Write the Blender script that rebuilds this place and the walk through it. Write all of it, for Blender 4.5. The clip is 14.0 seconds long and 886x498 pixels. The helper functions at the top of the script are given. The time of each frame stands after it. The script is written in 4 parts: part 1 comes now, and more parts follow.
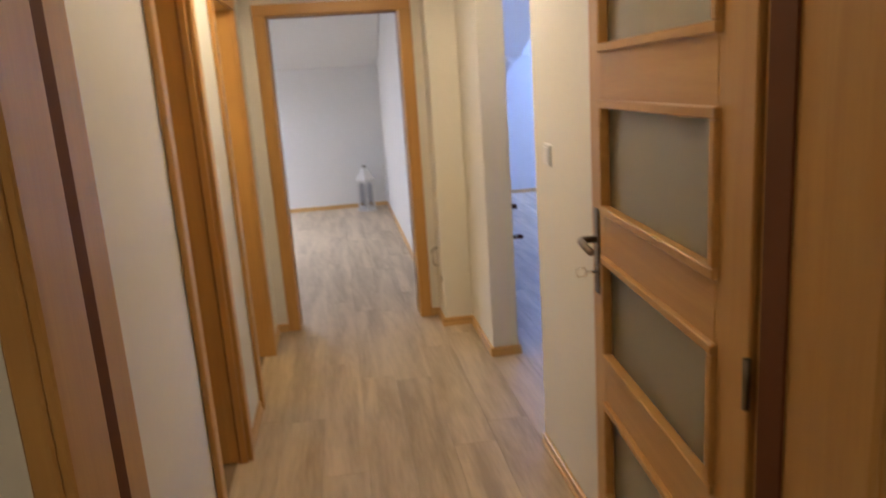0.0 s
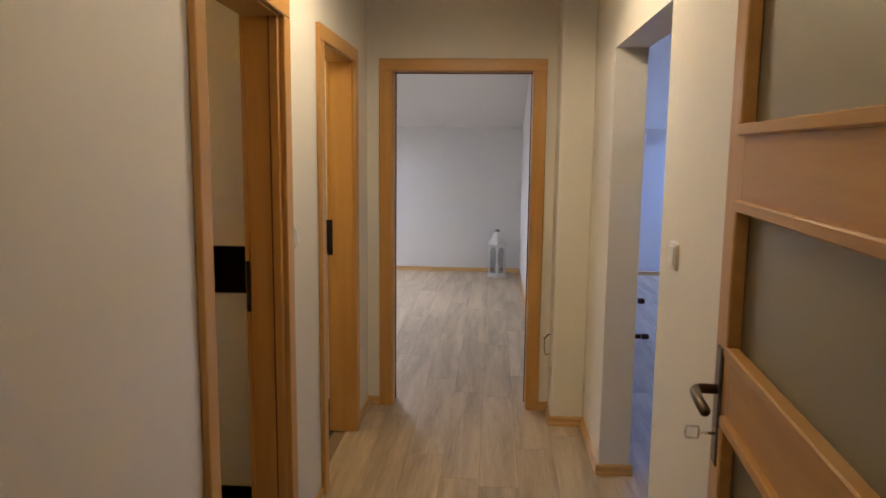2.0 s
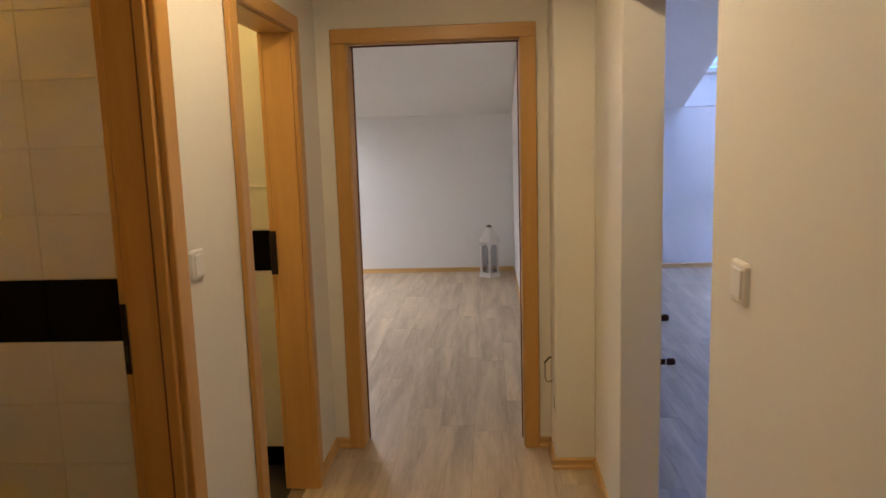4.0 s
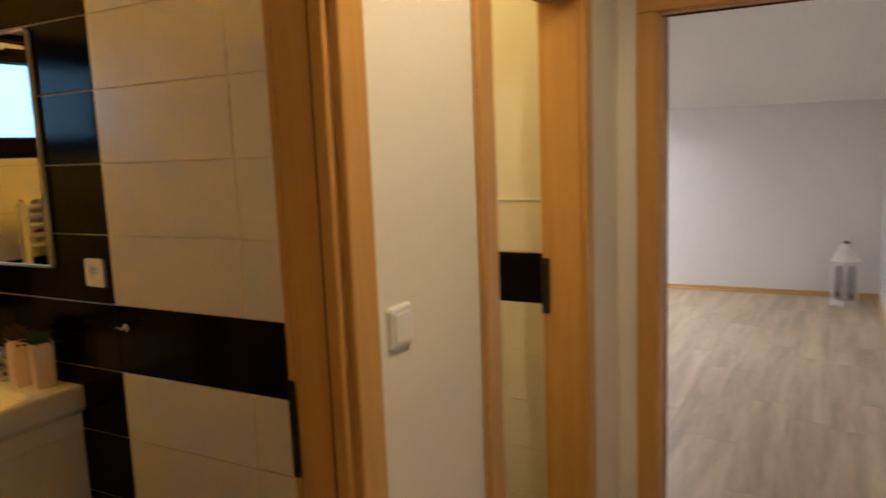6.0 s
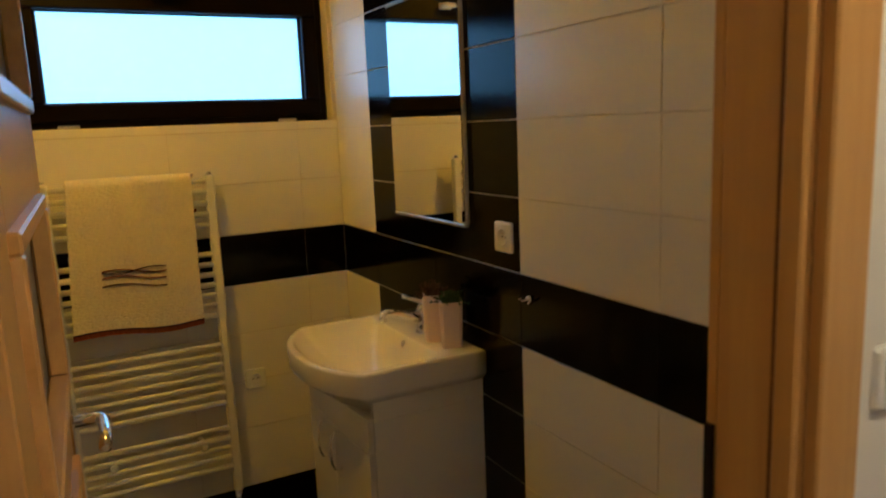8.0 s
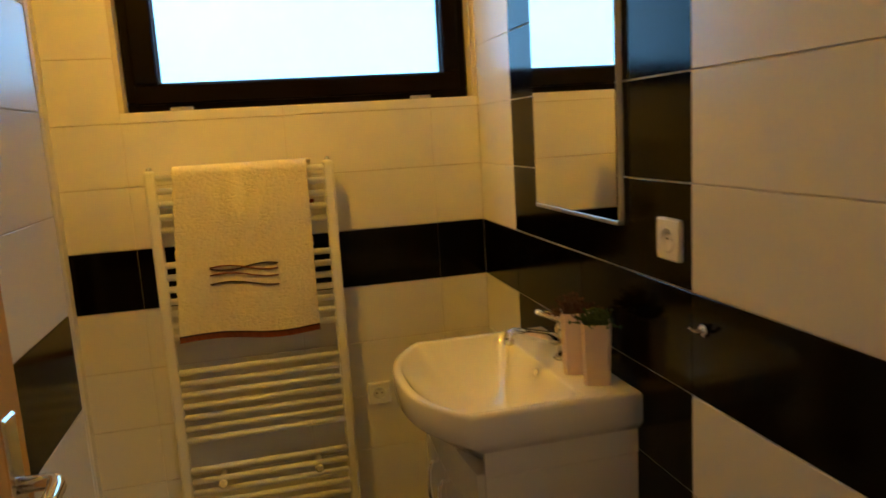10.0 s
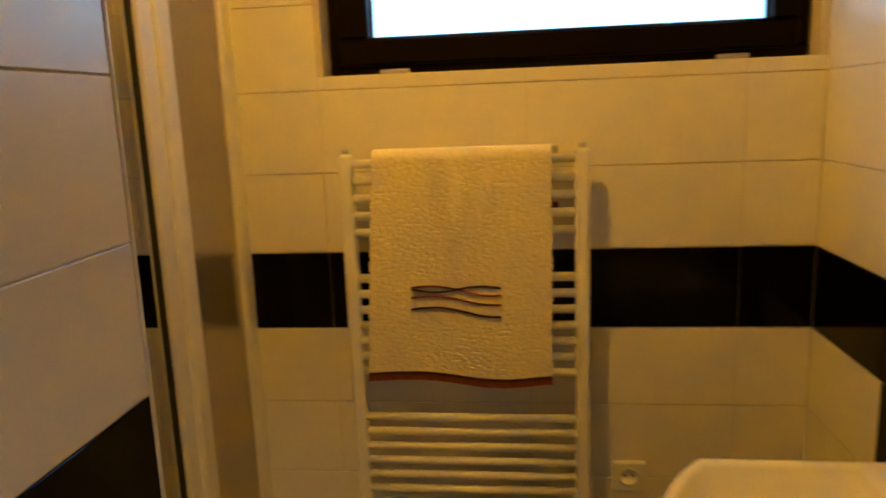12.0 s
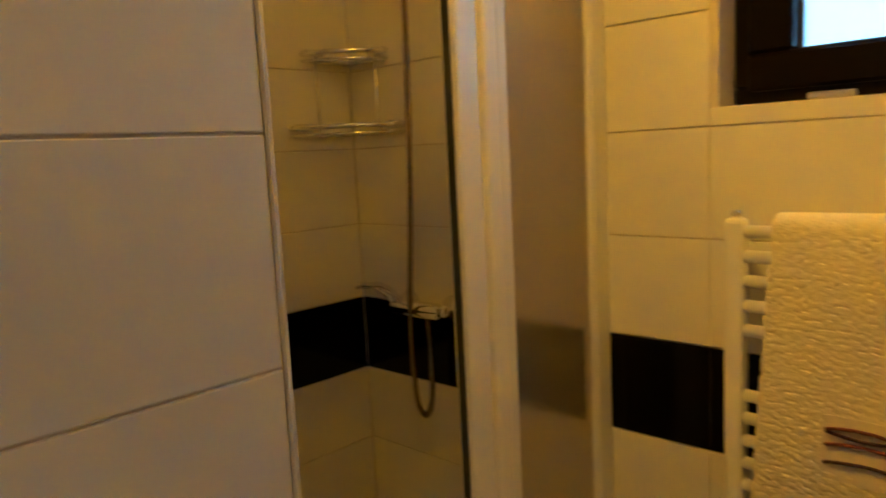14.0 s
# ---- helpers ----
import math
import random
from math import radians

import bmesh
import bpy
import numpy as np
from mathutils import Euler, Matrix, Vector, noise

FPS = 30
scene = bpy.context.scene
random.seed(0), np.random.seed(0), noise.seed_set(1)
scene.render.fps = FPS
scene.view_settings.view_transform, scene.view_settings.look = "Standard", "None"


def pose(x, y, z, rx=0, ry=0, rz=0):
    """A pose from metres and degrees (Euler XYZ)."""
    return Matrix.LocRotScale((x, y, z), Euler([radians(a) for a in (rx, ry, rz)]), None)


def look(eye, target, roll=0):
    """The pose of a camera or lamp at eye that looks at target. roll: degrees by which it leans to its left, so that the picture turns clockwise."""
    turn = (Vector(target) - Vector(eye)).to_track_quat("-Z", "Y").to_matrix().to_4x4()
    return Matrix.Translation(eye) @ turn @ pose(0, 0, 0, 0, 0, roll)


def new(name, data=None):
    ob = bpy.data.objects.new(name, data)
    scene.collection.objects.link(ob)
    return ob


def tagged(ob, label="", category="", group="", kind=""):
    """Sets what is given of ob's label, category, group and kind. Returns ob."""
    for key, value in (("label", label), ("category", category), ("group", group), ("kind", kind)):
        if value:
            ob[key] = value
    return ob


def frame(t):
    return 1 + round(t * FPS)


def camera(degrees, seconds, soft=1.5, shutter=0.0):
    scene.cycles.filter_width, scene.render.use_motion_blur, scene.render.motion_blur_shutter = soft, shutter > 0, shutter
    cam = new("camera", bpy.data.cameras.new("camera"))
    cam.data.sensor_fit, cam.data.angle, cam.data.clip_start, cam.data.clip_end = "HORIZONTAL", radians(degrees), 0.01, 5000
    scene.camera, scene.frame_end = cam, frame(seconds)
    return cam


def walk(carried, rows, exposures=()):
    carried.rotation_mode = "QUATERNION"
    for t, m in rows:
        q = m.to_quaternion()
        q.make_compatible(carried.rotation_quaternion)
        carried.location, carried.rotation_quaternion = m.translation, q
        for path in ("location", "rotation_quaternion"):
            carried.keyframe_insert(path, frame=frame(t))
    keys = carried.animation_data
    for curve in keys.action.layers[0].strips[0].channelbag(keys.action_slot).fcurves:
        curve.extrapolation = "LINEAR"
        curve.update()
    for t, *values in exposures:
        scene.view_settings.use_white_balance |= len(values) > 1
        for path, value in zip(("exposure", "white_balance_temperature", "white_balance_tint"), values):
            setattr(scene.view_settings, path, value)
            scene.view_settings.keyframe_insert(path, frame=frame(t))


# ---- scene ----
cam = camera(63.0, 14.0, soft=1.6, shutter=0.5)
PATH = [
    (0, (0.537, 0.154, 1.584), (0.793, 2.087, 1.139), -3.9),
    (0.5, (0.614, 0.213, 1.6), (0.672, 2.19, 1.303), -4.1),
    (1, (0.65, 0.328, 1.609), (0.697, 2.311, 1.349), -3.3),
    (1.5, (0.698, 0.456, 1.606), (0.698, 2.44, 1.349), -1.5),
    (2, (0.768, 0.622, 1.605), (0.632, 2.598, 1.332), 0.6),
    (2.5, (0.795, 0.809, 1.597), (0.675, 2.788, 1.332), -1.0),
    (2.7, (0.793, 0.892, 1.599), (0.709, 2.873, 1.335), -1.4),
    (4.8, (0.872, 1.759, 1.579), (0.606, 3.717, 1.273), -2.8),
    (5, (0.88, 1.854, 1.581), (0.508, 3.798, 1.296), -1.9),
    (5.5, (0.862, 2.037, 1.596), (0.166, 3.886, 1.286), -0.8),
    (6, (0.754, 2.202, 1.608), (-0.202, 3.936, 1.329), -2.3),
    (6.5, (0.679, 2.363, 1.58), (-0.592, 3.885, 1.322), -2.2),
    (7, (0.644, 2.445, 1.609), (-0.922, 3.661, 1.35), -0.4),
    (7.5, (0.605, 2.464, 1.622), (-1.085, 3.499, 1.348), -0.5),
    (8, (0.509, 2.472, 1.595), (-1.233, 3.393, 1.256), -2.4),
    (8.2, (0.476, 2.471, 1.569), (-1.278, 3.36, 1.201), -2.6),
    (10.3, (-0.043, 2.799, 1.522), (-1.98, 3.162, 1.181), -2.1),
    (10.5, (-0.165, 2.757, 1.55), (-2.108, 3.058, 1.187), -0.9),
    (11, (-0.328, 2.82, 1.551), (-2.293, 2.917, 1.191), 0.2),
    (11.5, (-0.47, 2.831, 1.544), (-2.432, 2.792, 1.159), -0.8),
    (12, (-0.612, 2.856, 1.548), (-2.56, 2.616, 1.165), -2.2),
    (12.5, (-0.744, 2.919, 1.543), (-2.585, 2.242, 1.151), -0.3),
    (13, (-0.885, 2.898, 1.542), (-2.635, 1.994, 1.196), -0.9),
    (13.5, (-0.995, 2.867, 1.56), (-2.663, 1.803, 1.267), -2.5),
    (14, (-1.095, 2.887, 1.576), (-2.535, 1.523, 1.315), -2.9),
]
walk(cam, [(t, look(eye, target, roll)) for t, eye, target, roll in PATH],
     exposures=[(0.0, 0.40, 5550, 12), (0.6, 0.45, 5550, 12), (1.5, 0.10, 5600, 12), (2.7, -0.18, 5600, 11), (4.8, -0.10, 6450, 13), (6.2, -0.08, 6200, 12), (7.2, 0.0, 5750, 9), (8.2, -0.18, 5500, 7), (10.3, 0.21, 5900, 8), (12.2, 0.13, 6700, 11), (14.0, 0.10, 6050, 7)])

# ---------------------------------------------------------------- light
world = bpy.data.worlds.new("evening_sky")
scene.world = world
world.use_nodes = True
wn = world.node_tree
sky = wn.nodes.new("ShaderNodeTexSky")
sky.sky_type = "NISHITA"
sky.sun_disc = False
sky.sun_elevation = radians(12)
sky.sun_rotation = radians(200)
wn.links.new(sky.outputs["Color"], wn.nodes["Background"].inputs["Color"])
wn.nodes["Background"].inputs["Strength"].default_value = 0.15


def lamp(name, kind, energy, colour, m, size=0.2, size_y=None):
    data = bpy.data.lights.new(name, kind)
    data.energy, data.color = energy, colour
    if kind == "AREA":
        data.size = size
        if size_y:
            data.shape, data.size_y = "RECTANGLE", size_y
    elif kind == "SUN":
        data.angle = size
    else:
        data.shadow_soft_size = size
    ob = new(name, data)
    ob.matrix_world = m
    return ob


lamp("sun", "SUN", 0.6, (1.0, 0.93, 0.85), look((0, 0, 20), (4, 11, 0)), radians(10))
# lamps out of view, placed to suit how the walls are lit
HALL_LAMPS = [(0.66, 1.75), (0.64, 3.36)]
BATH_LAMP = (-1.50, 2.50)
WC_LAMP = (-0.9, 4.25)
for (lx, ly), power in zip(HALL_LAMPS, (3.8, 21)):
    bulb = lamp("hall_bulb", "SPOT", power * 1.75, (1.0, 0.72, 0.39), pose(lx, ly, 2.44), 0.08)
    bulb.data.spot_size, bulb.data.spot_blend = radians(177), 0.40
# aimed beam added at the unseen bath lamp to brighten the west wall
spot = lamp("bath_spot", "SPOT", 44, (1.0, 0.49, 0.026), look((BATH_LAMP[0], BATH_LAMP[1], 2.57), (-2.2, 2.97, 1.60)), 0.05)
lamp("bath_bulb", "POINT", 9.5, (1.0, 0.49, 0.025), pose(BATH_LAMP[0], BATH_LAMP[1], 2.50), 0.06)
spot.data.spot_size, spot.data.spot_blend = radians(108), 0.85
lamp("wc_bulb", "POINT", 15, (1.0, 0.66, 0.22), pose(WC_LAMP[0], WC_LAMP[1], 2.44), 0.07)
# unseen fill lamp, added to brighten the entrance leaf and jambs
lamp("lobby_bulb", "POINT", 7, (1.0, 0.74, 0.45), pose(0.7, -0.9, 2.44), 0.09)
# lamps standing in for sky light; 2 and 3 sit in added, unseen roof windows
roof_light = lamp("roof_window_light_2", "AREA", 210, (0.38, 0.50, 1.0), look((5.39, 9.05, 2.62), (5.30, 8.3, 0)), 0.6, 1.2)
roof_light.data.spread = radians(115)
lamp("roof_window_light_4", "AREA", 16, (0.38, 0.50, 1.0), look((3.465, 9.2, 2.58), (3.4, 8.6, 0)), 0.5, 1.2)
lamp("roof_window_light_3", "AREA", 82, (1.0, 0.93, 0.92), look((-1.4, 9.0, 2.62), (-1.0, 6.6, 0)), 0.6, 1.2)


# ---------------------------------------------------------------- materials
def material(name, colour, rough=0.5, metal=0.0, vary=0.06, scale=12.0, bump=0.0, bump_scale=60.0, coat=0.0, stretch=(1, 1, 1), stain=0.04):
    m = bpy.data.materials.new(name)
    m.use_nodes = True
    nt = m.node_tree
    n, l = nt.nodes, nt.links
    b = n["Principled BSDF"]
    b.inputs["Roughness"].default_value, b.inputs["Metallic"].default_value = rough, metal
    b.inputs["Coat Weight"].default_value = coat
    tc = n.new("ShaderNodeTexCoord")
    mp = n.new("ShaderNodeMapping")
    mp.inputs["Scale"].default_value = stretch
    l.new(tc.outputs["Object"], mp.inputs["Vector"])
    fine = n.new("ShaderNodeTexNoise")
    fine.inputs["Scale"].default_value, fine.inputs["Detail"].default_value = scale, 6
    wide = n.new("ShaderNodeTexNoise")
    wide.inputs["Scale"].default_value, wide.inputs["Detail"].default_value = 1.7, 3
    l.new(mp.outputs["Vector"], fine.inputs["Vector"])
    l.new(tc.outputs["Object"], wide.inputs["Vector"])
    hsv = n.new("ShaderNodeHueSaturation")
    hsv.inputs["Color"].default_value = (*colour, 1)
    add = n.new("ShaderNodeMath")
    add.operation = "MULTIPLY_ADD"
    add.inputs[1].default_value, add.inputs[2].default_value = vary * 2, 1 - vary
    l.new(fine.outputs["Fac"], add.inputs[0])
    add2 = n.new("ShaderNodeMath")
    add2.operation = "MULTIPLY_ADD"
    add2.inputs[1].default_value = stain * 2
    l.new(wide.outputs["Fac"], add2.inputs[0])
    l.new(add.outputs[0], add2.inputs[2])
    sub = n.new("ShaderNodeMath")
    sub.operation = "SUBTRACT"
    sub.inputs[1].default_value = stain
    l.new(add2.outputs[0], sub.inputs[0])
    l.new(sub.outputs[0], hsv.inputs["Value"])
    l.new(hsv.outputs["Color"], b.inputs["Base Color"])
    rr = n.new("ShaderNodeMapRange")
    rr.inputs["To Min"].default_value, rr.inputs["To Max"].default_value = max(rough - 0.06, 0.02), min(rough + 0.08, 1)
    if rough < 0.05:
        rr.inputs["To Min"].default_value = rr.inputs["To Max"].default_value = 0.004
    l.new(wide.outputs["Fac"], rr.inputs["Value"])
    l.new(rr.outputs["Result"], b.inputs["Roughness"])
    if bump:
        bt = n.new("ShaderNodeTexNoise")
        bt.inputs["Scale"].default_value, bt.inputs["Detail"].default_value = bump_scale, 4
        l.new(mp.outputs["Vector"], bt.inputs["Vector"])
        bu = n.new("ShaderNodeBump")
        bu.inputs["Strength"].default_value, bu.inputs["Distance"].default_value = bump, 0.002
        l.new(bt.outputs["Fac"], bu.inputs["Height"])
        l.new(bu.outputs["Normal"], b.inputs["Normal"])
    return m


def wood(name, dark, light, axis, rough=0.35, scale=3.0, island=None, contrast=1.0, along=0.55):
    """Wood veneer with the grain along an axis; island: 'object' or 'island' varies each piece."""
    m = bpy.data.materials.new(name)
    m.use_nodes = True
    nt = m.node_tree
    n, l = nt.nodes, nt.links
    b = n["Principled BSDF"]
    tc = n.new("ShaderNodeTexCoord")
    geo = n.new("ShaderNodeNewGeometry")
    src = geo.outputs["Position"] if island else tc.outputs["Object"]
    if island:
        rnd = n.new("ShaderNodeObjectInfo").outputs["Random"] if island == "object" else geo.outputs["Random Per Island"]
        off = n.new("ShaderNodeVectorMath")
        off.operation = "MULTIPLY_ADD"
        comb = n.new("ShaderNodeCombineXYZ")
        for i in range(3):
            l.new(rnd, comb.inputs[i])
        off.inputs[1].default_value = (31, 17, 7)
        l.new(comb.outputs[0], off.inputs[0])
        l.new(src, off.inputs[2])
        src = off.outputs[0]
    mp = n.new("ShaderNodeMapping")
    st = [9.0, 9.0, 9.0]
    st["xyz".index(axis)] = along
    mp.inputs["Scale"].default_value = st
    l.new(src, mp.inputs["Vector"])
    a = n.new("ShaderNodeTexNoise")
    a.inputs["Scale"].default_value, a.inputs["Detail"].default_value, a.inputs["Distortion"].default_value = scale, 8, 0.6
    c = n.new("ShaderNodeTexNoise")
    c.inputs["Scale"].default_value, c.inputs["Detail"].default_value = scale * 7, 5
    l.new(mp.outputs[0], a.inputs["Vector"])
    l.new(mp.outputs[0], c.inputs["Vector"])
    mix = n.new("ShaderNodeMath")
    mix.operation = "MULTIPLY_ADD"
    mix.inputs[1].default_value = 0.35
    l.new(c.outputs["Fac"], mix.inputs[0])
    l.new(a.outputs["Fac"], mix.inputs[2])
    rp = n.new("ShaderNodeMapRange")
    rp.inputs["From Min"].default_value, rp.inputs["From Max"].default_value = 0.68 - 0.28 / contrast, 0.68 + 0.28 / contrast
    l.new(mix.outputs[0], rp.inputs["Value"])
    cm = n.new("ShaderNodeMix")
    cm.data_type = "RGBA"
    cm.inputs["A"].default_value, cm.inputs["B"].default_value = (*dark, 1), (*light, 1)
    l.new(rp.outputs["Result"], cm.inputs["Factor"])
    out = cm.outputs["Result"]
    if island:
        hsv = n.new("ShaderNodeHueSaturation")
        vr = n.new("ShaderNodeMapRange")
        vr.inputs["To Min"].default_value, vr.inputs["To Max"].default_value = 0.94, 1.05
        l.new(rnd, vr.inputs["Value"])
        l.new(vr.outputs["Result"], hsv.inputs["Value"])
        l.new(out, hsv.inputs["Color"])
        out = hsv.outputs["Color"]
    l.new(out, b.inputs["Base Color"])
    b.inputs["Roughness"].default_value = rough
    bu = n.new("ShaderNodeBump")
    bu.inputs["Strength"].default_value, bu.inputs["Distance"].default_value = 0.12, 0.001
    l.new(c.outputs["Fac"], bu.inputs["Height"])
    l.new(bu.outputs["Normal"], b.inputs["Normal"])
    return m


def glass(name, colour, rough, ior=1.45):
    m = bpy.data.materials.new(name)
    m.use_nodes = True
    b = m.node_tree.nodes["Principled BSDF"]
    b.inputs["Base Color"].default_value = (*colour, 1)
    b.inputs["Transmission Weight"].default_value = 1.0
    b.inputs["Roughness"].default_value = rough
    b.inputs["IOR"].default_value = ior
    n, l = m.node_tree.nodes, m.node_tree.links
    tc = n.new("ShaderNodeTexCoord")
    no = n.new("ShaderNodeTexNoise")
    no.inputs["Scale"].default_value = 260
    l.new(tc.outputs["Object"], no.inputs["Vector"])
    bu = n.new("ShaderNodeBump")
    bu.inputs["Strength"].default_value, bu.inputs["Distance"].default_value = 0.15 if rough > 0.1 else 0.0, 0.001
    l.new(no.outputs["Fac"], bu.inputs["Height"])
    l.new(bu.outputs["Normal"], b.inputs["Normal"])
    return m


def glow(name, colour, strength):
    m = bpy.data.materials.new(name)
    m.use_nodes = True
    b = m.node_tree.nodes["Principled BSDF"]
    b.inputs["Base Color"].default_value = (0.8, 0.8, 0.8, 1)
    b.inputs["Emission Color"].default_value = (*colour, 1)
    b.inputs["Emission Strength"].default_value = strength
    return m


PAINT = material("wall_paint", (0.80, 0.78, 0.72), 0.75, vary=0.02, scale=30, bump=0.15, bump_scale=220, stain=0.03)
PAINT_WHITE = material("ceiling_paint", (0.80, 0.80, 0.79), 0.8, vary=0.02, scale=30, bump=0.12, bump_scale=180, stain=0.03)
GROUT = material("grout", (0.78, 0.74, 0.66), 0.85, vary=0.08, scale=50, bump=0.2, bump_scale=300)
# the same grout, toned darker for the shade in recessed joints between cream tiles
GROUT_SHADED = material("shaded_grout", (0.64, 0.57, 0.46), 0.85, vary=0.08, scale=50, bump=0.2, bump_scale=300)
TILE = material("cream_tile", (0.79, 0.76, 0.68), 0.33, vary=0.02, scale=6, bump=0.05, bump_scale=40, stain=0.03)
TILE_DARK = material("dark_tile", (0.0016, 0.0009, 0.0007), 0.12, vary=0.2, scale=20, bump=0.04, bump_scale=60)
TILE_DARK.node_tree.nodes["Principled BSDF"].inputs["Specular IOR Level"].default_value = 0.14
TILE.node_tree.nodes["Principled BSDF"].inputs["Specular IOR Level"].default_value = 1.0
FLOOR_TILE = material("dark_floor_tile", (0.018, 0.014, 0.012), 0.3, vary=0.25, scale=14, bump=0.08, bump_scale=80)
VENEER = wood("beech_veneer_z", (0.46, 0.235, 0.060), (0.64, 0.375, 0.108), "z", 0.36, contrast=0.62)
VENEER_X = wood("beech_veneer_x", (0.46, 0.235, 0.060), (0.64, 0.375, 0.108), "x", 0.36, contrast=0.62)
VENEER_Y = wood("beech_veneer_y", (0.46, 0.235, 0.060), (0.64, 0.375, 0.108), "y", 0.36, contrast=0.62)
SKIRT_X = wood("beech_skirting_x", (0.52, 0.31, 0.105), (0.66, 0.43, 0.17), "x", 0.36, contrast=0.6)
SKIRT_Y = wood("beech_skirting_y", (0.52, 0.31, 0.105), (0.66, 0.43, 0.17), "y", 0.36, contrast=0.6)
SEAL = material("dark_seal", (0.15, 0.055, 0.02), 0.7, vary=0.1)
SEAL.node_tree.nodes["Principled BSDF"].inputs["Specular IOR Level"].default_value = 0.15
BROWN_SEAL = material("brown_seal", (0.16, 0.065, 0.02), 0.6, vary=0.1)
OAK = wood("oak_laminate", (0.37, 0.285, 0.185), (0.62, 0.505, 0.355), "y", 0.40, 1.05, "object", 1.5, 0.9)
OAK_FAR = wood("oak_laminate_far", (0.37, 0.285, 0.185), (0.62, 0.505, 0.355), "y", 0.40, 1.05, "island", 1.5, 0.9)
GAP = material("floor_underlay", (0.26, 0.19, 0.12), 0.9)
CHROME = material("chrome", (0.82, 0.82, 0.83), 0.10, 1.0, vary=0.02)
ALU = material("satin_aluminium", (0.62, 0.59, 0.53), 0.32, 0.9, vary=0.05, scale=30, stretch=(40, 40, 1))
BRONZE = material("dark_nickel", (0.16, 0.13, 0.10), 0.28, 1.0, vary=0.05)
STEEL_DARK = material("blackened_steel", (0.035, 0.028, 0.024), 0.4, 0.8, vary=0.1)
WHITE_ENAMEL = material("white_enamel", (0.82, 0.80, 0.75), 0.28, vary=0.02, scale=8)
CERAMIC = material("white_ceramic", (0.83, 0.81, 0.76), 0.10, vary=0.01, scale=4, coat=0.4)
LACQUER = material("white_lacquer", (0.80, 0.79, 0.75), 0.16, vary=0.01, scale=4, coat=0.3)
PLASTIC = material("white_plastic", (0.80, 0.80, 0.79), 0.35, vary=0.015, scale=10)
PLASTIC_DARK = material("dark_hole", (0.03, 0.028, 0.025), 0.6, vary=0.05)
FRAME_DARK = material("dark_brown_pvc", (0.004, 0.0013, 0.0012), 0.42, vary=0.2, scale=30, bump=0.08, bump_scale=120, stretch=(1, 0.1, 1))
FRAME_DARK.node_tree.nodes["Principled BSDF"].inputs["Specular IOR Level"].default_value = 0.09
COPPER = material("tarnished_copper", (0.10, 0.035, 0.022), 0.38, 0.7, vary=0.2, scale=60)
RUBBER = material("black_rubber", (0.02, 0.018, 0.016), 0.7)
TERRY = material("cream_terry", (0.80, 0.72, 0.52), 0.95, vary=0.10, scale=90, bump=1.0, bump_scale=240, stain=0.06)
HEM = material("rust_brown_hem", (0.22, 0.045, 0.012), 0.9, vary=0.15, scale=80, bump=0.5, bump_scale=300)
THREAD_DARK = material("plum_thread", (0.045, 0.012, 0.02), 0.8, vary=0.1)
THREAD_BROWN = material("red_brown_thread", (0.20, 0.05, 0.03), 0.8, vary=0.1)
POT = material("pink_beige_ceramic", (0.80, 0.64, 0.53), 0.32, vary=0.03, scale=10)
LEAF_GREEN = material("plant_green", (0.022, 0.065, 0.016), 0.6, vary=0.3, scale=40)
LEAF_RED = material("plant_russet", (0.075, 0.026, 0.022), 0.65, vary=0.35, scale=40)
SOIL = material("soil", (0.03, 0.02, 0.012), 0.95, vary=0.2)
LANTERN_WHITE = material("white_painted_wood", (0.72, 0.71, 0.69), 0.6, vary=0.06, scale=25, bump=0.2, bump_scale=80)
HOSE = material("steel_hose", (0.36, 0.28, 0.19), 0.22, 1.0, vary=0.05)
TRIM_WHITE = material("white_tile_trim", (0.80, 0.79, 0.76), 0.3, vary=0.02)
MIRROR = material("mirror_silver", (0.90, 0.91, 0.90), 0.015, 1.0, vary=0.0, stain=0.0)
SATIN_GLASS = glass("satin_door_glass", (0.80, 0.77, 0.62), 0.40)
SATIN_GLASS.node_tree.nodes["Principled BSDF"].inputs["Transmission Weight"].default_value = 0.90
SHOWER_GLASS = glass("frosted_shower_acrylic", (0.97, 0.86, 0.66), 0.21)
SHOWER_GLASS.node_tree.nodes["Principled BSDF"].inputs["Transmission Weight"].default_value = 0.88
WINDOW_GLASS = glass("frosted_window_glass", (0.93, 0.97, 1.0), 0.5)
LANTERN_GLASS = glass("smoky_glass", (0.76, 0.77, 0.80), 0.08)
CLEAR_GLASS = glass("clear_glass", (0.97, 0.98, 0.98), 0.01)
SKYGLOW = glow("evening_sky_backdrop", (0.27, 0.62, 1.0), 2.5)
BLUEGLOW = glow("roof_sky_backdrop", (0.12, 0.42, 0.95), 2.4)


# ---------------------------------------------------------------- mesh helpers
def box(bm, x0, x1, y0, y1, z0, z1, bevel=0.0, seg=1):
    v = [bm.verts.new((x, y, z)) for x in (x0, x1) for y in (y0, y1) for z in (z0, z1)]
    fs = [bm.faces.new([v[i] for i in q]) for q in ((0, 1, 3, 2), (4, 6, 7, 5), (0, 4, 5, 1), (2, 3, 7, 6), (0, 2, 6, 4), (1, 5, 7, 3))]
    if bevel:
        es = list({e for f in fs for e in f.edges})
        bmesh.ops.bevel(bm, geom=es, offset=bevel, segments=seg, affect="EDGES", profile=0.5)
    return bm


def B(*a, **k):
    return box(bmesh.new(), *a, **k)


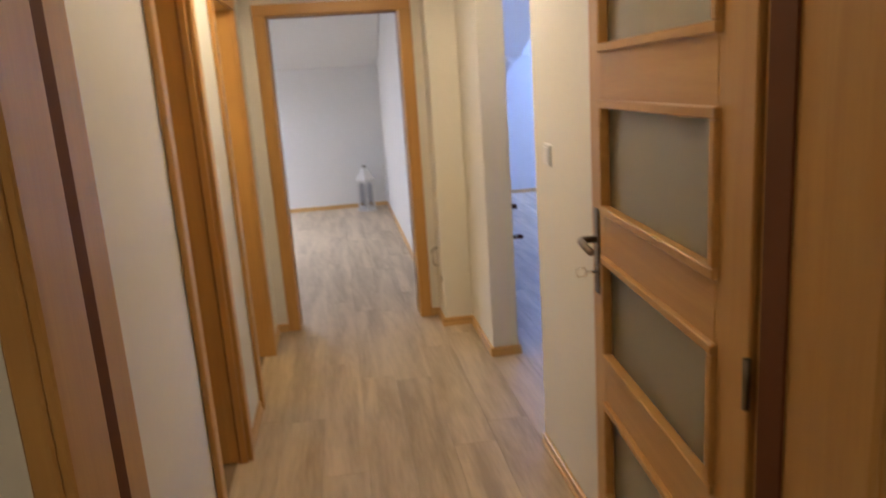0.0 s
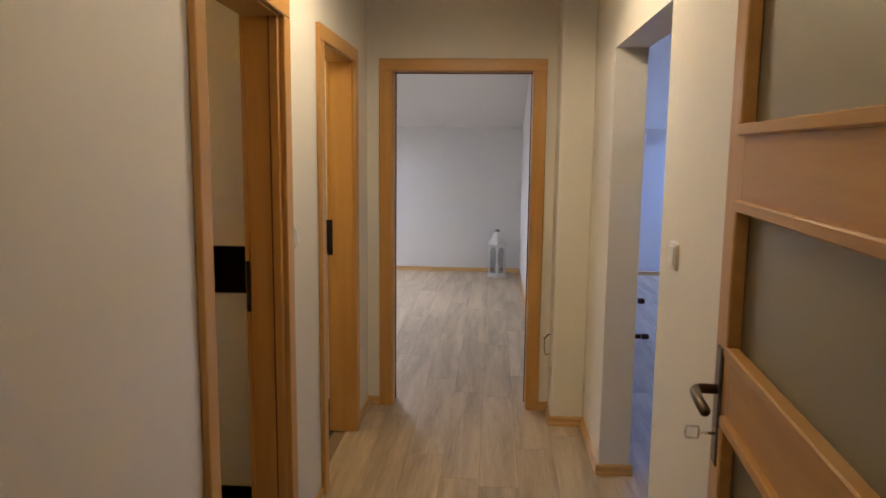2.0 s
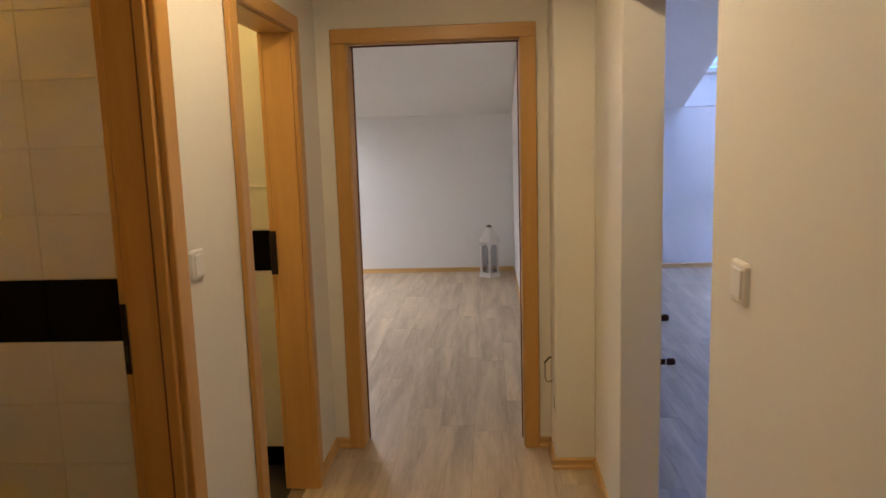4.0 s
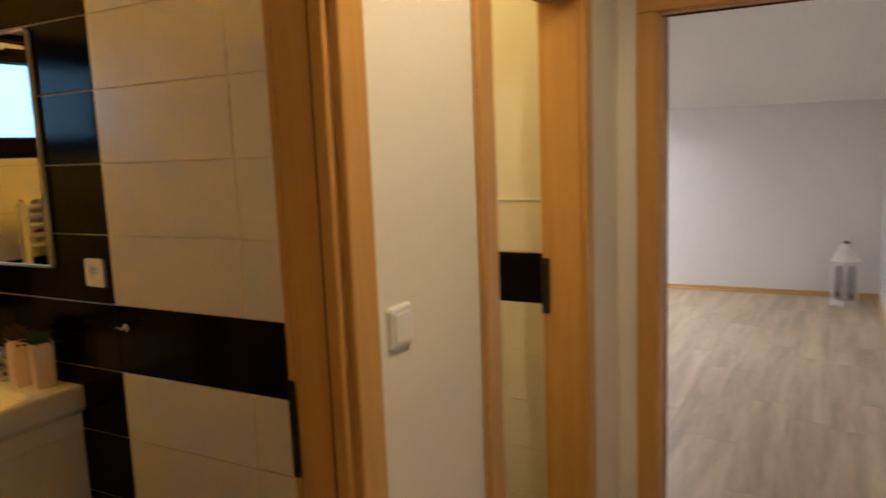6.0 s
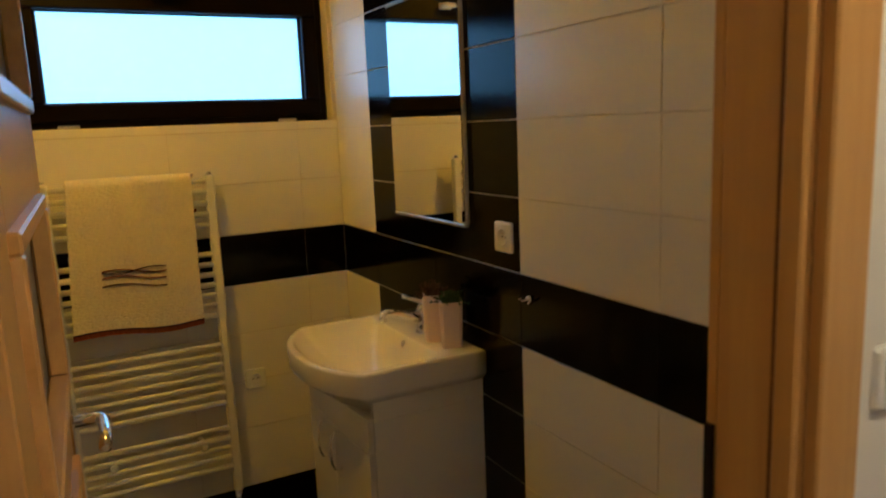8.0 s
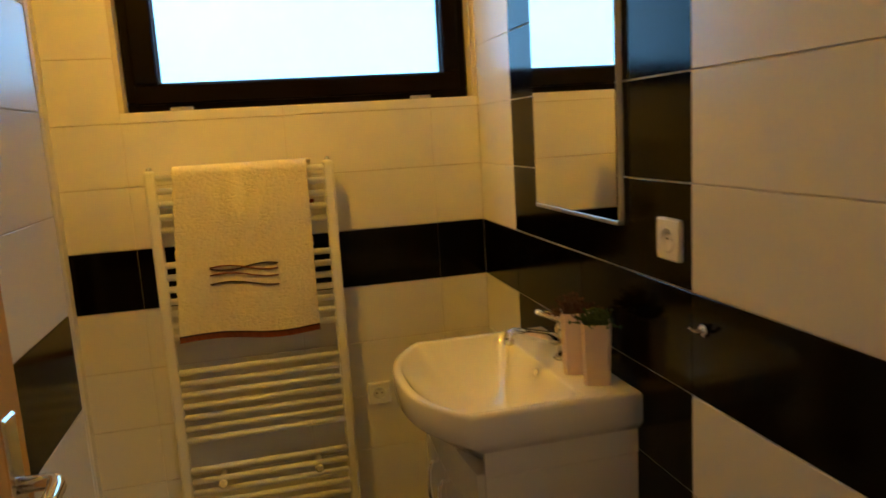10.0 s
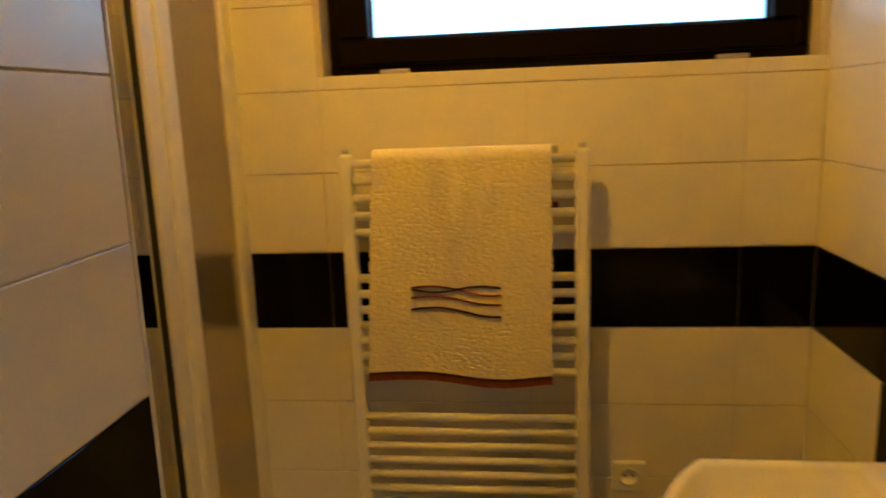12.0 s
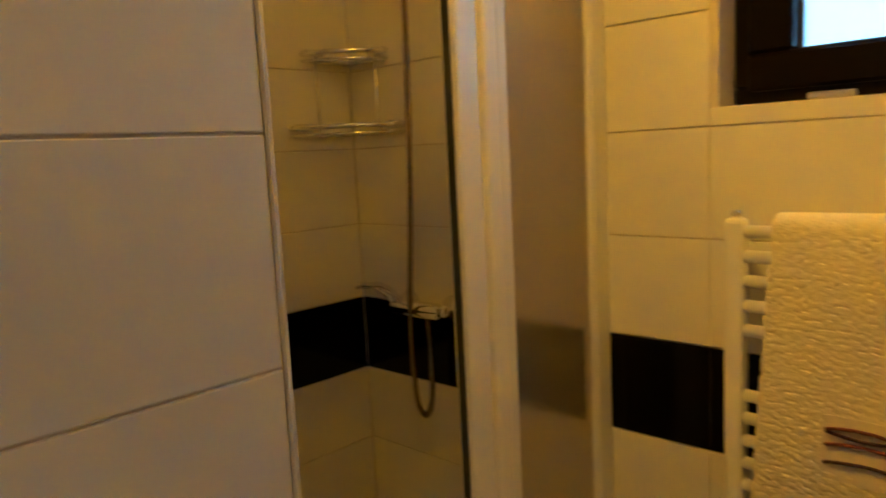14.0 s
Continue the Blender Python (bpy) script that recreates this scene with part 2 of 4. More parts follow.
def ring(bm, centre, u, v, r, n):
    return [bm.verts.new(centre + u * (r * math.cos(2 * math.pi * i / n)) + v * (r * math.sin(2 * math.pi * i / n))) for i in range(n)]


def tube(bm, pts, r, n=10, caps=True):
    """A round bar along points; r is one radius or one for each point."""
    pts = [Vector(p) for p in pts]
    rr = r if isinstance(r, (list, tuple)) else [r] * len(pts)
    rings = []
    up = Vector((0, 0, 1))
    for i, p in enumerate(pts):
        d = (pts[min(i + 1, len(pts) - 1)] - pts[max(i - 1, 0)]).normalized()
        if abs(d.dot(up)) > 0.95:
            up = Vector((1, 0, 0)) if abs(d.x) < 0.9 else Vector((0, 1, 0))
        u = d.cross(up).normalized()
        v = d.cross(u).normalized()
        up = -v if v.dot(up) < 0 else v
        u = d.cross(up).normalized()
        rings.append(ring(bm, p, u, up, rr[i], n))
    for a, b in zip(rings, rings[1:]):
        for i in range(n):
            f = bm.faces.new((a[i], a[(i + 1) % n], b[(i + 1) % n], b[i]))
            f.smooth = True
    if caps:
        bm.faces.new(rings[0][::-1])
        bm.faces.new(rings[-1])
    return bm


def lathe(bm, prof, n=24, at=(0, 0, 0)):
    """A turned body about z from (radius, height) pairs."""
    c = Vector(at)
    rings = [[bm.verts.new(c + Vector((r * math.cos(2 * math.pi * i / n), r * math.sin(2 * math.pi * i / n), z))) for i in range(n)] for r, z in prof]
    for a, b in zip(rings, rings[1:]):
        for i in range(n):
            f = bm.faces.new((a[i], a[(i + 1) % n], b[(i + 1) % n], b[i]))
            f.smooth = True
    bm.faces.new(rings[0][::-1])
    bm.faces.new(rings[-1])
    return bm


def prism(bm, outline, z0, z1):
    """An upright block over an outline of (x, y) pairs."""
    lo = [bm.verts.new((x, y, z0)) for x, y in outline]
    hi = [bm.verts.new((x, y, z1)) for x, y in outline]
    n = len(outline)
    bm.faces.new(lo[::-1])
    bm.faces.new(hi)
    for i in range(n):
        bm.faces.new((lo[i], lo[(i + 1) % n], hi[(i + 1) % n], hi[i]))
    return bm


def mesh_of(name, bm, mat):
    bmesh.ops.recalc_face_normals(bm, faces=bm.faces)
    me = bpy.data.meshes.new(name)
    bm.to_mesh(me)
    bm.free()
    if mat:
        me.materials.append(mat)
    return me


def thing(name, label, category, at=None, group="", kind=""):
    ob = new(name)
    ob.empty_display_size = 0.1
    if at is not None:
        ob.matrix_world = at
    return tagged(ob, label, category, group, kind)


def solid(name, bm, mat, label="", category="", group="", kind="", at=None):
    ob = new(name, mesh_of(name, bm, mat))
    if at is not None:
        ob.matrix_world = at
    return tagged(ob, label, category, group, kind)


def part(name, bm, mat, parent, label="", at=None):
    ob = new(name, mesh_of(name, bm, mat))
    ob.parent = parent
    if at is not None:
        ob.matrix_basis = at
    return tagged(ob, label)


def wall(name, axis, a0, a1, b0, b1, z0, z1, holes, mat, label):
    """A wall across an axis ('x' or 'y': its thickness a0..a1), running b0..b1, with holes (b0, b1, z0, z1)."""
    bm = bmesh.new()
    bs = sorted({b0, b1, *[h[0] for h in holes], *[h[1] for h in holes]})
    for p, q in zip(bs, bs[1:]):
        spans = [(z0, z1)]
        for h in holes:
            if h[0] <= p and q <= h[1]:
                spans = [s for lo, hi in spans for s in ((lo, min(hi, h[2])), (max(lo, h[3]), hi)) if s[1] - s[0] > 1e-6]
        for lo, hi in spans:
            if axis == "x":
                box(bm, a0, a1, p, q, lo, hi)
            else:
                box(bm, p, q, a0, a1, lo, hi)
    bmesh.ops.remove_doubles(bm, verts=bm.verts, dist=1e-5)
    return solid(name, bm, mat, label, "wall", kind="structure")


# ---------------------------------------------------------------- structure
CEIL = 2.60
D1 = (2.405, 3.20)
D2 = (3.82, 4.53)
ED = (0.157, 0.99)
EN = (0.212, 1.175)
DOOR_H = 2.062
LIN = 0.03
RIGHT = (3.02, 4.11)
FAR = 10.12
KNEE = 1.89
SLOPE = 0.36

w_left = wall("wall_hall_left", "x", -0.12, 0.0, 1.165, 5.12, 0, CEIL, [(D1[0] - LIN, D1[1] + LIN, 0, DOOR_H + LIN), (D2[0] - LIN, D2[1] + LIN, 0, DOOR_H + LIN)], PAINT, "cream painted hall wall with two door openings")
w_right = wall("wall_hall_right", "x", 1.32, 1.47, 1.165, 5.0, 0, CEIL, [(RIGHT[0], RIGHT[1], 0, 2.08)], PAINT, "cream painted hall wall with an open passage")
w_end = wall("wall_hall_end", "y", 5.0, 5.12, 0.0, 1.47, 0, CEIL, [(ED[0] - LIN, ED[1] + LIN, 0, DOOR_H + LIN)], PAINT, "cream painted end wall of the hall with a doorway")
w_entry = wall("wall_entry", "y", 0.90, 1.165, -0.46, 1.85, 0, CEIL, [(EN[0] - LIN, EN[1] + LIN, 0, DOOR_H + LIN)], PAINT, "cream painted wall around the entrance doorway")
solid("wall_pillar", B(1.13, 1.32, 4.75, 5.0, 0, CEIL, bevel=0.006), PAINT, "cream painted boxed-in pillar in the hall corner", "pillar", kind="structure")
wall("wall_lobby_left", "x", -0.46, -0.30, -2.0, 0.90, 0, CEIL, [], PAINT, "pale painted lobby wall")
wall("wall_lobby_right", "x", 1.70, 1.85, -2.0, 0.90, 0, CEIL, [], PAINT, "pale painted lobby wall")
wall("wall_lobby_back", "y", -2.15, -2.0, -0.46, 1.85, 0, CEIL, [], PAINT, "pale painted lobby wall")
w_north = wall("wall_bath_north", "y", 3.5235, 3.64, -2.5, -0.12, 0, CEIL, [], GROUT, "tiled bathroom wall in cream and dark brown")
w_west = wall("wall_bath_west", "x", -2.52, -2.3635, 1.26, 3.5235, 0, CEIL, [(2.365, 3.505, 1.633, 2.17)], GROUT_SHADED, "cream tiled bathroom wall with a window")
w_south = wall("wall_bath_south", "y", 1.26, 2.3645, -1.4365, -0.085, 0, CEIL, [], GROUT_SHADED, "cream tiled bathroom wall beside the shower")
w_shower = wall("wall_shower_back", "y", 1.26, 1.3765, -2.3635, -1.4365, 0, CEIL, [], GROUT_SHADED, "cream tiled back wall of the shower")
w_wc = wall("wall_wc_north", "y", 4.7935, 5.0, -1.9, -0.12, 0, CEIL, [], PAINT, "half tiled toilet room wall")
wall("wall_wc_west", "x", -2.0, -1.9, 3.64, 5.0, 0, CEIL, [], PAINT, "painted toilet room wall")
solid("ceiling", B(-2.52, 1.85, -2.15, 5.12, CEIL, CEIL + 0.12), PAINT_WHITE, "white painted ceiling", "ceiling", kind="structure")

# rooms under the roof beyond the hall
wall("wall_far", "y", FAR, FAR + 0.2, -2.75, 6.65, 0, KNEE, [], PAINT_WHITE, "white painted knee wall under the roof slope")
wall("wall_room_divider", "x", 1.13, 1.47, 5.12, FAR, 0, 3.2, [], PAINT_WHITE, "white painted wall between two rooms")
wall("wall_bedroom_left", "x", -2.75, -2.6, 5.0, FAR, 0, 3.2, [], PAINT_WHITE, "white painted room wall")
wall("wall_bedroom_back", "y", 5.0, 5.12, -2.6, 0.0, 0, 3.2, [], PAINT_WHITE, "white painted room wall")
wall("wall_room_above_hall", "y", 5.0, 5.12, 0.0, 1.47, CEIL + 0.12, 3.2, [], PAINT_WHITE, "white painted room wall")
wall("wall_living_right", "x", 6.5, 6.65, 1.13, FAR, 0, 3.2, [], PAINT_WHITE, "white painted room wall")
wall("wall_living_back", "y", 1.13, 1.28, 1.85, 6.5, 0, 3.2, [], PAINT_WHITE, "white painted room wall")
wall("wall_living_above", "x", 1.32, 1.47, 1.28, 5.0, CEIL, 3.2, [], PAINT_WHITE, "white painted room wall")
FLAT = 2.95
YF = FAR - (FLAT - KNEE) / SLOPE
solid("ceiling_flat", B(-2.75, 6.65, 1.13, YF, FLAT, FLAT + 0.12), PAINT_WHITE, "white painted flat ceiling under the roof", "ceiling", kind="structure")


def slope_slab(x0, x1, y0, y1, thick):
    """A piece of the roof slope between two x and two y."""
    bm = bmesh.new()
    vs = []
    for x in (x0, x1):
        for y in (y0, y1):
            z = KNEE + (FAR - y) * SLOPE
            vs += [bm.verts.new((x, y, z)), bm.verts.new((x, y, z + thick))]
    for q in ((0, 1, 3, 2), (4, 6, 7, 5), (0, 4, 5, 1), (2, 3, 7, 6), (0, 2, 6, 4), (1, 5, 7, 3)):
        bm.faces.new([vs[i] for i in q])
    return bm


# first and last are added out of view, as daylight sources for the rooms
ROOF_WINDOWS = [(-1.75, -1.05), (3.11, 3.82), (5.04, 5.74)]
WY = (8.40, 10.10)
roof = bmesh.new()
edges = [-2.75, *[e for w in ROOF_WINDOWS for e in w], 6.65]
T = 0.42
for i, (a, b) in enumerate(zip(edges, edges[1:])):
    bits = [(YF, FAR + 0.2)] if i % 2 == 0 else [(YF, WY[0]), (WY[1], FAR + 0.2)]
    for y0, y1 in bits:
        tmp = bpy.data.meshes.new("slab")
        piece = slope_slab(a, b, y0, y1, T)
        piece.to_mesh(tmp)
        piece.free()
        roof.from_mesh(tmp)
        bpy.data.meshes.remove(tmp)
solid("ceiling_slope", roof, PAINT_WHITE, "white painted sloping ceiling with roof windows", "ceiling", kind="structure")
for i, (a, b) in enumerate(ROOF_WINDOWS):
    win = thing("window_%d" % (i + 2), "white framed roof window in the slope", "window", kind="structure")
    for n, (x0, x1, y0, y1) in {"frame_left": (a, a + 0.05, *WY), "frame_right": (b - 0.05, b, *WY), "frame_top": (a + 0.05, b - 0.05, WY[0], WY[0] + 0.06), "frame_bottom": (a + 0.05, b - 0.05, WY[1] - 0.07, WY[1])}.items():
        bm = slope_slab(x0, x1, y0, y1, 0.05)
        bmesh.ops.translate(bm, verts=bm.verts, vec=(0, 0, T - 0.07))
        part("window_frame", bm, WHITE_ENAMEL, win)
    bm = slope_slab(a + 0.05, b - 0.05, WY[1] - 0.30, WY[1] - 0.27, 0.03)
    bmesh.ops.translate(bm, verts=bm.verts, vec=(0, 0, T - 0.09))
    part("vent_bar", bm, WHITE_ENAMEL, win)
    bm = slope_slab(a, b, WY[0] - 0.03, WY[0] + 0.05, 0.03)
    bmesh.ops.translate(bm, verts=bm.verts, vec=(0, 0, T - 0.10))
    part("blind_case", bm, FRAME_DARK, win, "dark blind case at the top")
    bm = slope_slab(a + 0.05, b - 0.05, WY[0] + 0.06, WY[1] - 0.07, 0.006)
    bmesh.ops.translate(bm, verts=bm.verts, vec=(0, 0, T - 0.05))
    part("pane", bm, CLEAR_GLASS, win).visible_shadow = False

# floors
slab = B(-0.46, 1.85, -2.15, 1.28, -0.12, -0.008)
box(slab, -2.52, 1.47, 1.28, 5.0, -0.12, -0.008)
box(slab, 1.47, 6.65, 1.13, 5.0, -0.12, -0.008)
box(slab, -2.75, 6.65, 5.0, FAR + 0.2, -0.12, -0.008)
floor = solid("floor", slab, GAP, "pale oak laminate floor", "floor", kind="structure")
bath_floor = solid("floor_bath", B(-2.52, -0.122, 1.26, 3.64, -0.0085, -0.0025), GROUT, "dark brown bathroom floor tiles", "floor", kind="structure")
solid("floor_wc", B(-1.99, -0.122, 3.64, 5.0, -0.0085, 0.0), FLOOR_TILE, "dark toilet room floor", "floor", kind="structure")


# ---------------------------------------------------------------- door frames
def skirting(name, x0, y0, x1, y1, side):
    """A wooden skirting from one corner to the next; side: the way it stands out from the wall."""
    d = Vector((x1 - x0, y1 - y0, 0))
    n = Vector((side[0], side[1], 0))
    prof = [(0, 0), (0.018, 0), (0.018, 0.012), (0.012, 0.018), (0.010, 0.034), (0.014, 0.038), (0.013, 0.046), (0.007, 0.051), (0, 0.053)]
    bm = bmesh.new()
    ends = []
    for p in (Vector((x0, y0, 0)), Vector((x1, y1, 0))):
        ends.append([bm.verts.new(p + n * a + Vector((0, 0, z))) for a, z in prof])
    k = len(prof)
    for i in range(k):
        bm.faces.new((ends[0][i], ends[0][(i + 1) % k], ends[1][(i + 1) % k], ends[1][i]))
    bm.faces.new(ends[0][::-1])
    bm.faces.new(ends[1])
    return solid(name, bm, SKIRT_Y if abs(d.y) > abs(d.x) else SKIRT_X, "beech coloured skirting board", "skirting", kind="structure")


def door_frame(name, axis, a0, a1, b0, b1, label, both=True):
    """Lining and casings of an opening b0..b1 in a wall a0..a1 across an axis; both: casings on either side of the wall."""
    th = thing(name, label, "door frame", kind="structure")
    cw, ct = 0.080, 0.022

    def bx(n, p0, p1, q0, q1, z0, z1, mat, bev=0.003, label=""):
        c = (p0, p1, q0, q1) if axis == "x" else (q0, q1, p0, p1)
        return part(n, B(*c, z0, z1, bevel=bev), mat, th, label)

    top = VENEER_Y if axis == "x" else VENEER_X
    for n, q0, q1 in (("jamb", b0 - LIN, b0), ("jamb", b1, b1 + LIN)):
        bx(n, a0 - 0.002, a1 + 0.002, q0, q1, 0, DOOR_H + LIN, VENEER)
    bx("head", a0 - 0.002, a1 + 0.002, b0, b1, DOOR_H, DOOR_H + LIN, top)
    for p0, p1 in ((a1 + 0.002, a1 + ct), (a0 - ct, a0 - 0.002))[:2 if both else 1]:
        bx("casing", p0, p1, b0 - cw, b0 - 0.004, 0, DOOR_H + 0.004, VENEER)
        bx("casing", p0, p1, b1 + 0.004, b1 + cw, 0, DOOR_H + 0.004, VENEER)
        bx("head_casing", p0, p1, b0 - cw, b1 + cw, DOOR_H + 0.0045, DOOR_H + 0.073, top)
    return th, bx


fr1, bx1 = door_frame("door_1", "x", -0.12, 0.0, *D1, "beech veneer frame of the bathroom doorway")
bx1("stop", -0.030, 0.0, D1[1] - 0.012, D1[1], 0, DOOR_H, VENEER)
bx1("seal", -0.036, -0.0305, D1[1] - 0.008, D1[1], 0, DOOR_H, BROWN_SEAL, 0, "dark rubber door seal")
bx1("strike_plate", -0.1370, -0.1225, D1[1] - 0.005, D1[1] + 0.001, 1.000, 1.190, STEEL_DARK, 0.001, "dark metal strike plate")
bx1("latch_hole", -0.134, -0.126, D1[1] - 0.0065, D1[1] - 0.0045, 1.03, 1.08, PLASTIC_DARK, 0)
fr2, bx2 = door_frame("door_2", "x", -0.12, 0.0, *D2, "beech veneer frame of the toilet doorway")
bx2("strike_plate", -0.1420, -0.112, D2[1] - 0.004, D2[1] + 0.001, 1.02, 1.215, STEEL_DARK, 0.001, "dark metal strike plate")
bx2("lock_case", -0.1400, -0.118, D2[1] - 0.014, D2[1] - 0.0045, 1.06, 1.20, STEEL_DARK, 0.002)
fr3, bx3 = door_frame("door_3", "y", 5.0, 5.12, *ED, "beech veneer frame of the bedroom doorway")
bx3("seal", 5.117, 5.1215, ED[0], ED[0] + 0.006, 0, DOOR_H, SEAL, 0)
bx3("seal", 5.117, 5.1215, ED[1] - 0.006, ED[1], 0, DOOR_H, SEAL, 0)
bx3("head_seal", 5.060, 5.075, ED[0], ED[1], DOOR_H - 0.006, DOOR_H - 0.0005, SEAL, 0)
fr4, bx4 = door_frame("door_4", "y", 0.90, 1.165, *EN, "beech veneer frame of the entrance doorway", both=False)
bx4("stop", 0.90, 1.02, EN[0], EN[0] + 0.014, 0, DOOR_H, VENEER)
bx4("stop", 0.90, 1.02, EN[1] - 0.014, EN[1], 0, DOOR_H, VENEER)
bx4("seal", 1.021, 1.066, EN[0], EN[0] + 0.010, 0, DOOR_H, SEAL, 0, "dark rubber door seal")
# wide dark strip: rubber seal plus the shade of the hinge gap, as colour
bx4("seal", 1.100, 1.164, EN[1] - 0.006, EN[1], 0, DOOR_H, SEAL, 0, "dark rubber door seal")

skirting("baseboard", 0.0, D1[1] + 0.081, 0.0, D2[0] - 0.081, (1, 0))
skirting("baseboard", 0.0, D2[1] + 0.081, 0.0, 5.0, (1, 0))
near_skirt = skirting("baseboard", 0.0, 1.165, 0.0, D1[0] - 0.081, (1, 0))
skirting("baseboard", 0.0, 5.0, ED[0] - 0.081, 5.0, (0, -1))
skirting("baseboard", ED[1] + 0.081, 5.0, 1.13, 5.0, (0, -1))
skirting("baseboard", 1.13, 4.75, 1.13, 5.0, (-1, 0))
skirting("baseboard", 1.113, 4.75, 1.32, 4.75, (0, -1))
skirting("baseboard", 1.32, RIGHT[1], 1.32, 4.75, (-1, 0))
skirting("baseboard", 1.303, RIGHT[1], 1.487, RIGHT[1], (0, -1))
skirting("baseboard", 1.32, 1.165, 1.32, RIGHT[0], (-1, 0))
skirting("baseboard", -2.6, FAR, 1.13, FAR, (0, -1))
skirting("baseboard", 1.13, 5.145, 1.13, FAR, (-1, 0))
skirting("baseboard", 1.47, FAR, 6.5, FAR, (0, -1))
skirting("baseboard", 1.47, RIGHT[1], 1.47, FAR, (1, 0))


# the hall's left wall runs slightly askew up to the bathroom door
for ob in (w_left, near_skirt, *fr1.children):
    for v in ob.data.vertices:
        v.co.x += 0.048 * max(0.0, 3.2 - v.co.y)


# ---------------------------------------------------------------- glazed doors
def lever(parent, x, face, mat, key=True):
    """A lever on a long plate at the lock stile; face: +1 or -1, the side of the leaf."""
    y = 0.02 * face
    s = face
    p = part("handle_plate", B(x - 0.019, x + 0.019, min(y, y + 0.007 * s), max(y, y + 0.007 * s), 0.965, 1.215, bevel=0.003), mat, parent, "dark nickel long handle plate")
    bm = bmesh.new()
    a = y + 0.007 * s
    tube(bm, [(x, a, 1.125), (x, a + 0.032 * s, 1.125), (x - 0.004, a + 0.040 * s, 1.124), (x - 0.016, a + 0.045 * s, 1.123), (x - 0.06, a + 0.046 * s, 1.119), (x - 0.112, a + 0.044 * s, 1.115), (x - 0.118, a + 0.043 * s, 1.114)], [0.0105, 0.0105, 0.011, 0.011, 0.0105, 0.0105, 0.006], 12)
    ob = part("lever", bm, mat, p)
    if key:
        bm = bmesh.new()
        tube(bm, [(x, a, 1.03), (x, a + 0.03 * s, 1.03)], 0.0035, 8)
        tube(bm, [(x, a + 0.03 * s, 1.022), (x, a + 0.032 * s, 1.018), (x, a + 0.055 * s, 1.018), (x, a + 0.057 * s, 1.03), (x, a + 0.055 * s, 1.043), (x, a + 0.032 * s, 1.043), (x, a + 0.03 * s, 1.038), (x, a + 0.03 * s, 1.022)], 0.0022, 6)
        part("key", bm, CHROME, p, "small steel key in the lock")
    return p


def glazed_leaf(name, label, w, m, metal, key, levers=(1, -1)):
    """A veneered door leaf with four satin panes: hinge edge at x = 0."""
    th = thing(name, label, "door", m, kind="structure")
    h0, h1, t = 0.012, 2.045, 0.02
    s_h, s_l = 0.13, 0.122
    wins = [(0.352, 0.642), (0.795, 1.078), (1.222, 1.504), (1.648, 1.94)]
    part("stile", B(0, s_h, -t, t, h0, h1, bevel=0.002), VENEER, th)
    part("stile", B(w - s_l, w, -t, t, h0, h1, bevel=0.002), VENEER, th)
    zs = [h0] + [z for q in wins for z in q] + [h1]
    for z0, z1 in zip(zs[::2], zs[1::2]):
        part("rail", B(s_h, w - s_l, -t, t, z0, z1, bevel=0.001), VENEER_X, th)
    for z0, z1 in wins:
        pane = part("pane", B(s_h + 0.004, w - s_l - 0.004, -0.003, 0.003, z0 + 0.004, z1 - 0.004), SATIN_GLASS, th, "satin glass pane")
        for s in (1, -1):
            bm = bmesh.new()
            y0, y1 = (0.0045, t + 0.012) if s > 0 else (-t - 0.012, -0.0045)
            e = 0.022
            x0, x1 = s_h - 0.012, w - s_l + 0.012
            a0, a1 = z0 - 0.012, z1 + 0.012
            for c in ((x0, x1, a0, a0 + e), (x0, x1, a1 - e, a1), (x0, x0 + e, a0 + e, a1 - e), (x1 - e, x1, a0 + e, a1 - e)):
                box(bm, c[0], c[1], y0, y1, c[2], c[3], bevel=0.003)
            part("glazing_bead", bm, VENEER_X, pane, "raised wooden glazing bead")
    for s in levers:
        lever(th, w - 0.055, s, metal, key and s > 0)
    part("lock_plate", B(w - 0.0005, w + 0.002, -0.011, 0.011, 0.93, 1.16, bevel=0.0005), CHROME, th, "steel lock plate on the edge")
    bm = bmesh.new()
    for z in (0.25, 1.02, 1.80):
        tube(bm, [(-0.004, t + 0.004, z), (-0.004, t + 0.004, z + 0.09)], 0.007, 10)
    part("hinge", bm, BRONZE, th, "dark hinges")
    return th


glazed_leaf("door_5", "open beech veneer door with four satin glass panes", 0.945, pose(1.190, 1.195, 0, 0, 0, 85.6), BRONZE, True)
glazed_leaf("door_6", "open bathroom door with satin glass panes", 0.755, pose(-0.115, 2.404, 0, 0, 0, 178.2), CHROME, False, (-1,))


# ---------------------------------------------------------------- bathroom window
win = thing("window_1", "dark brown tilting bathroom window with frosted glass", "window", kind="structure")
WF = (2.368, 3.502, 1.634, 2.168)
GL = (2.470, 3.415, 1.720, 2.046)


def picture_frame(bm, x0, x1, o, i, bev):
    box(bm, x0, x1, o[0], o[1], o[2], i[2], bevel=bev)
    box(bm, x0, x1, o[0], o[1], i[3], o[3], bevel=bev)
    box(bm, x0, x1, o[0], i[0], i[2], i[3], bevel=bev)
    box(bm, x0, x1, i[1], o[1], i[2], i[3], bevel=bev)
    return bm


mid = (WF[0] + 0.035, WF[1] - 0.035, WF[2] + 0.03, WF[3] - 0.035)
part("window_frame", picture_frame(bmesh.new(), -2.50, -2.425, WF, mid, 0.004), FRAME_DARK, win)
sash = part("sash", picture_frame(bmesh.new(), -2.485, -2.408, (mid[0] - 0.008, mid[1] + 0.008, mid[2] - 0.008, mid[3] + 0.008), GL, 0.006), FRAME_DARK, win)
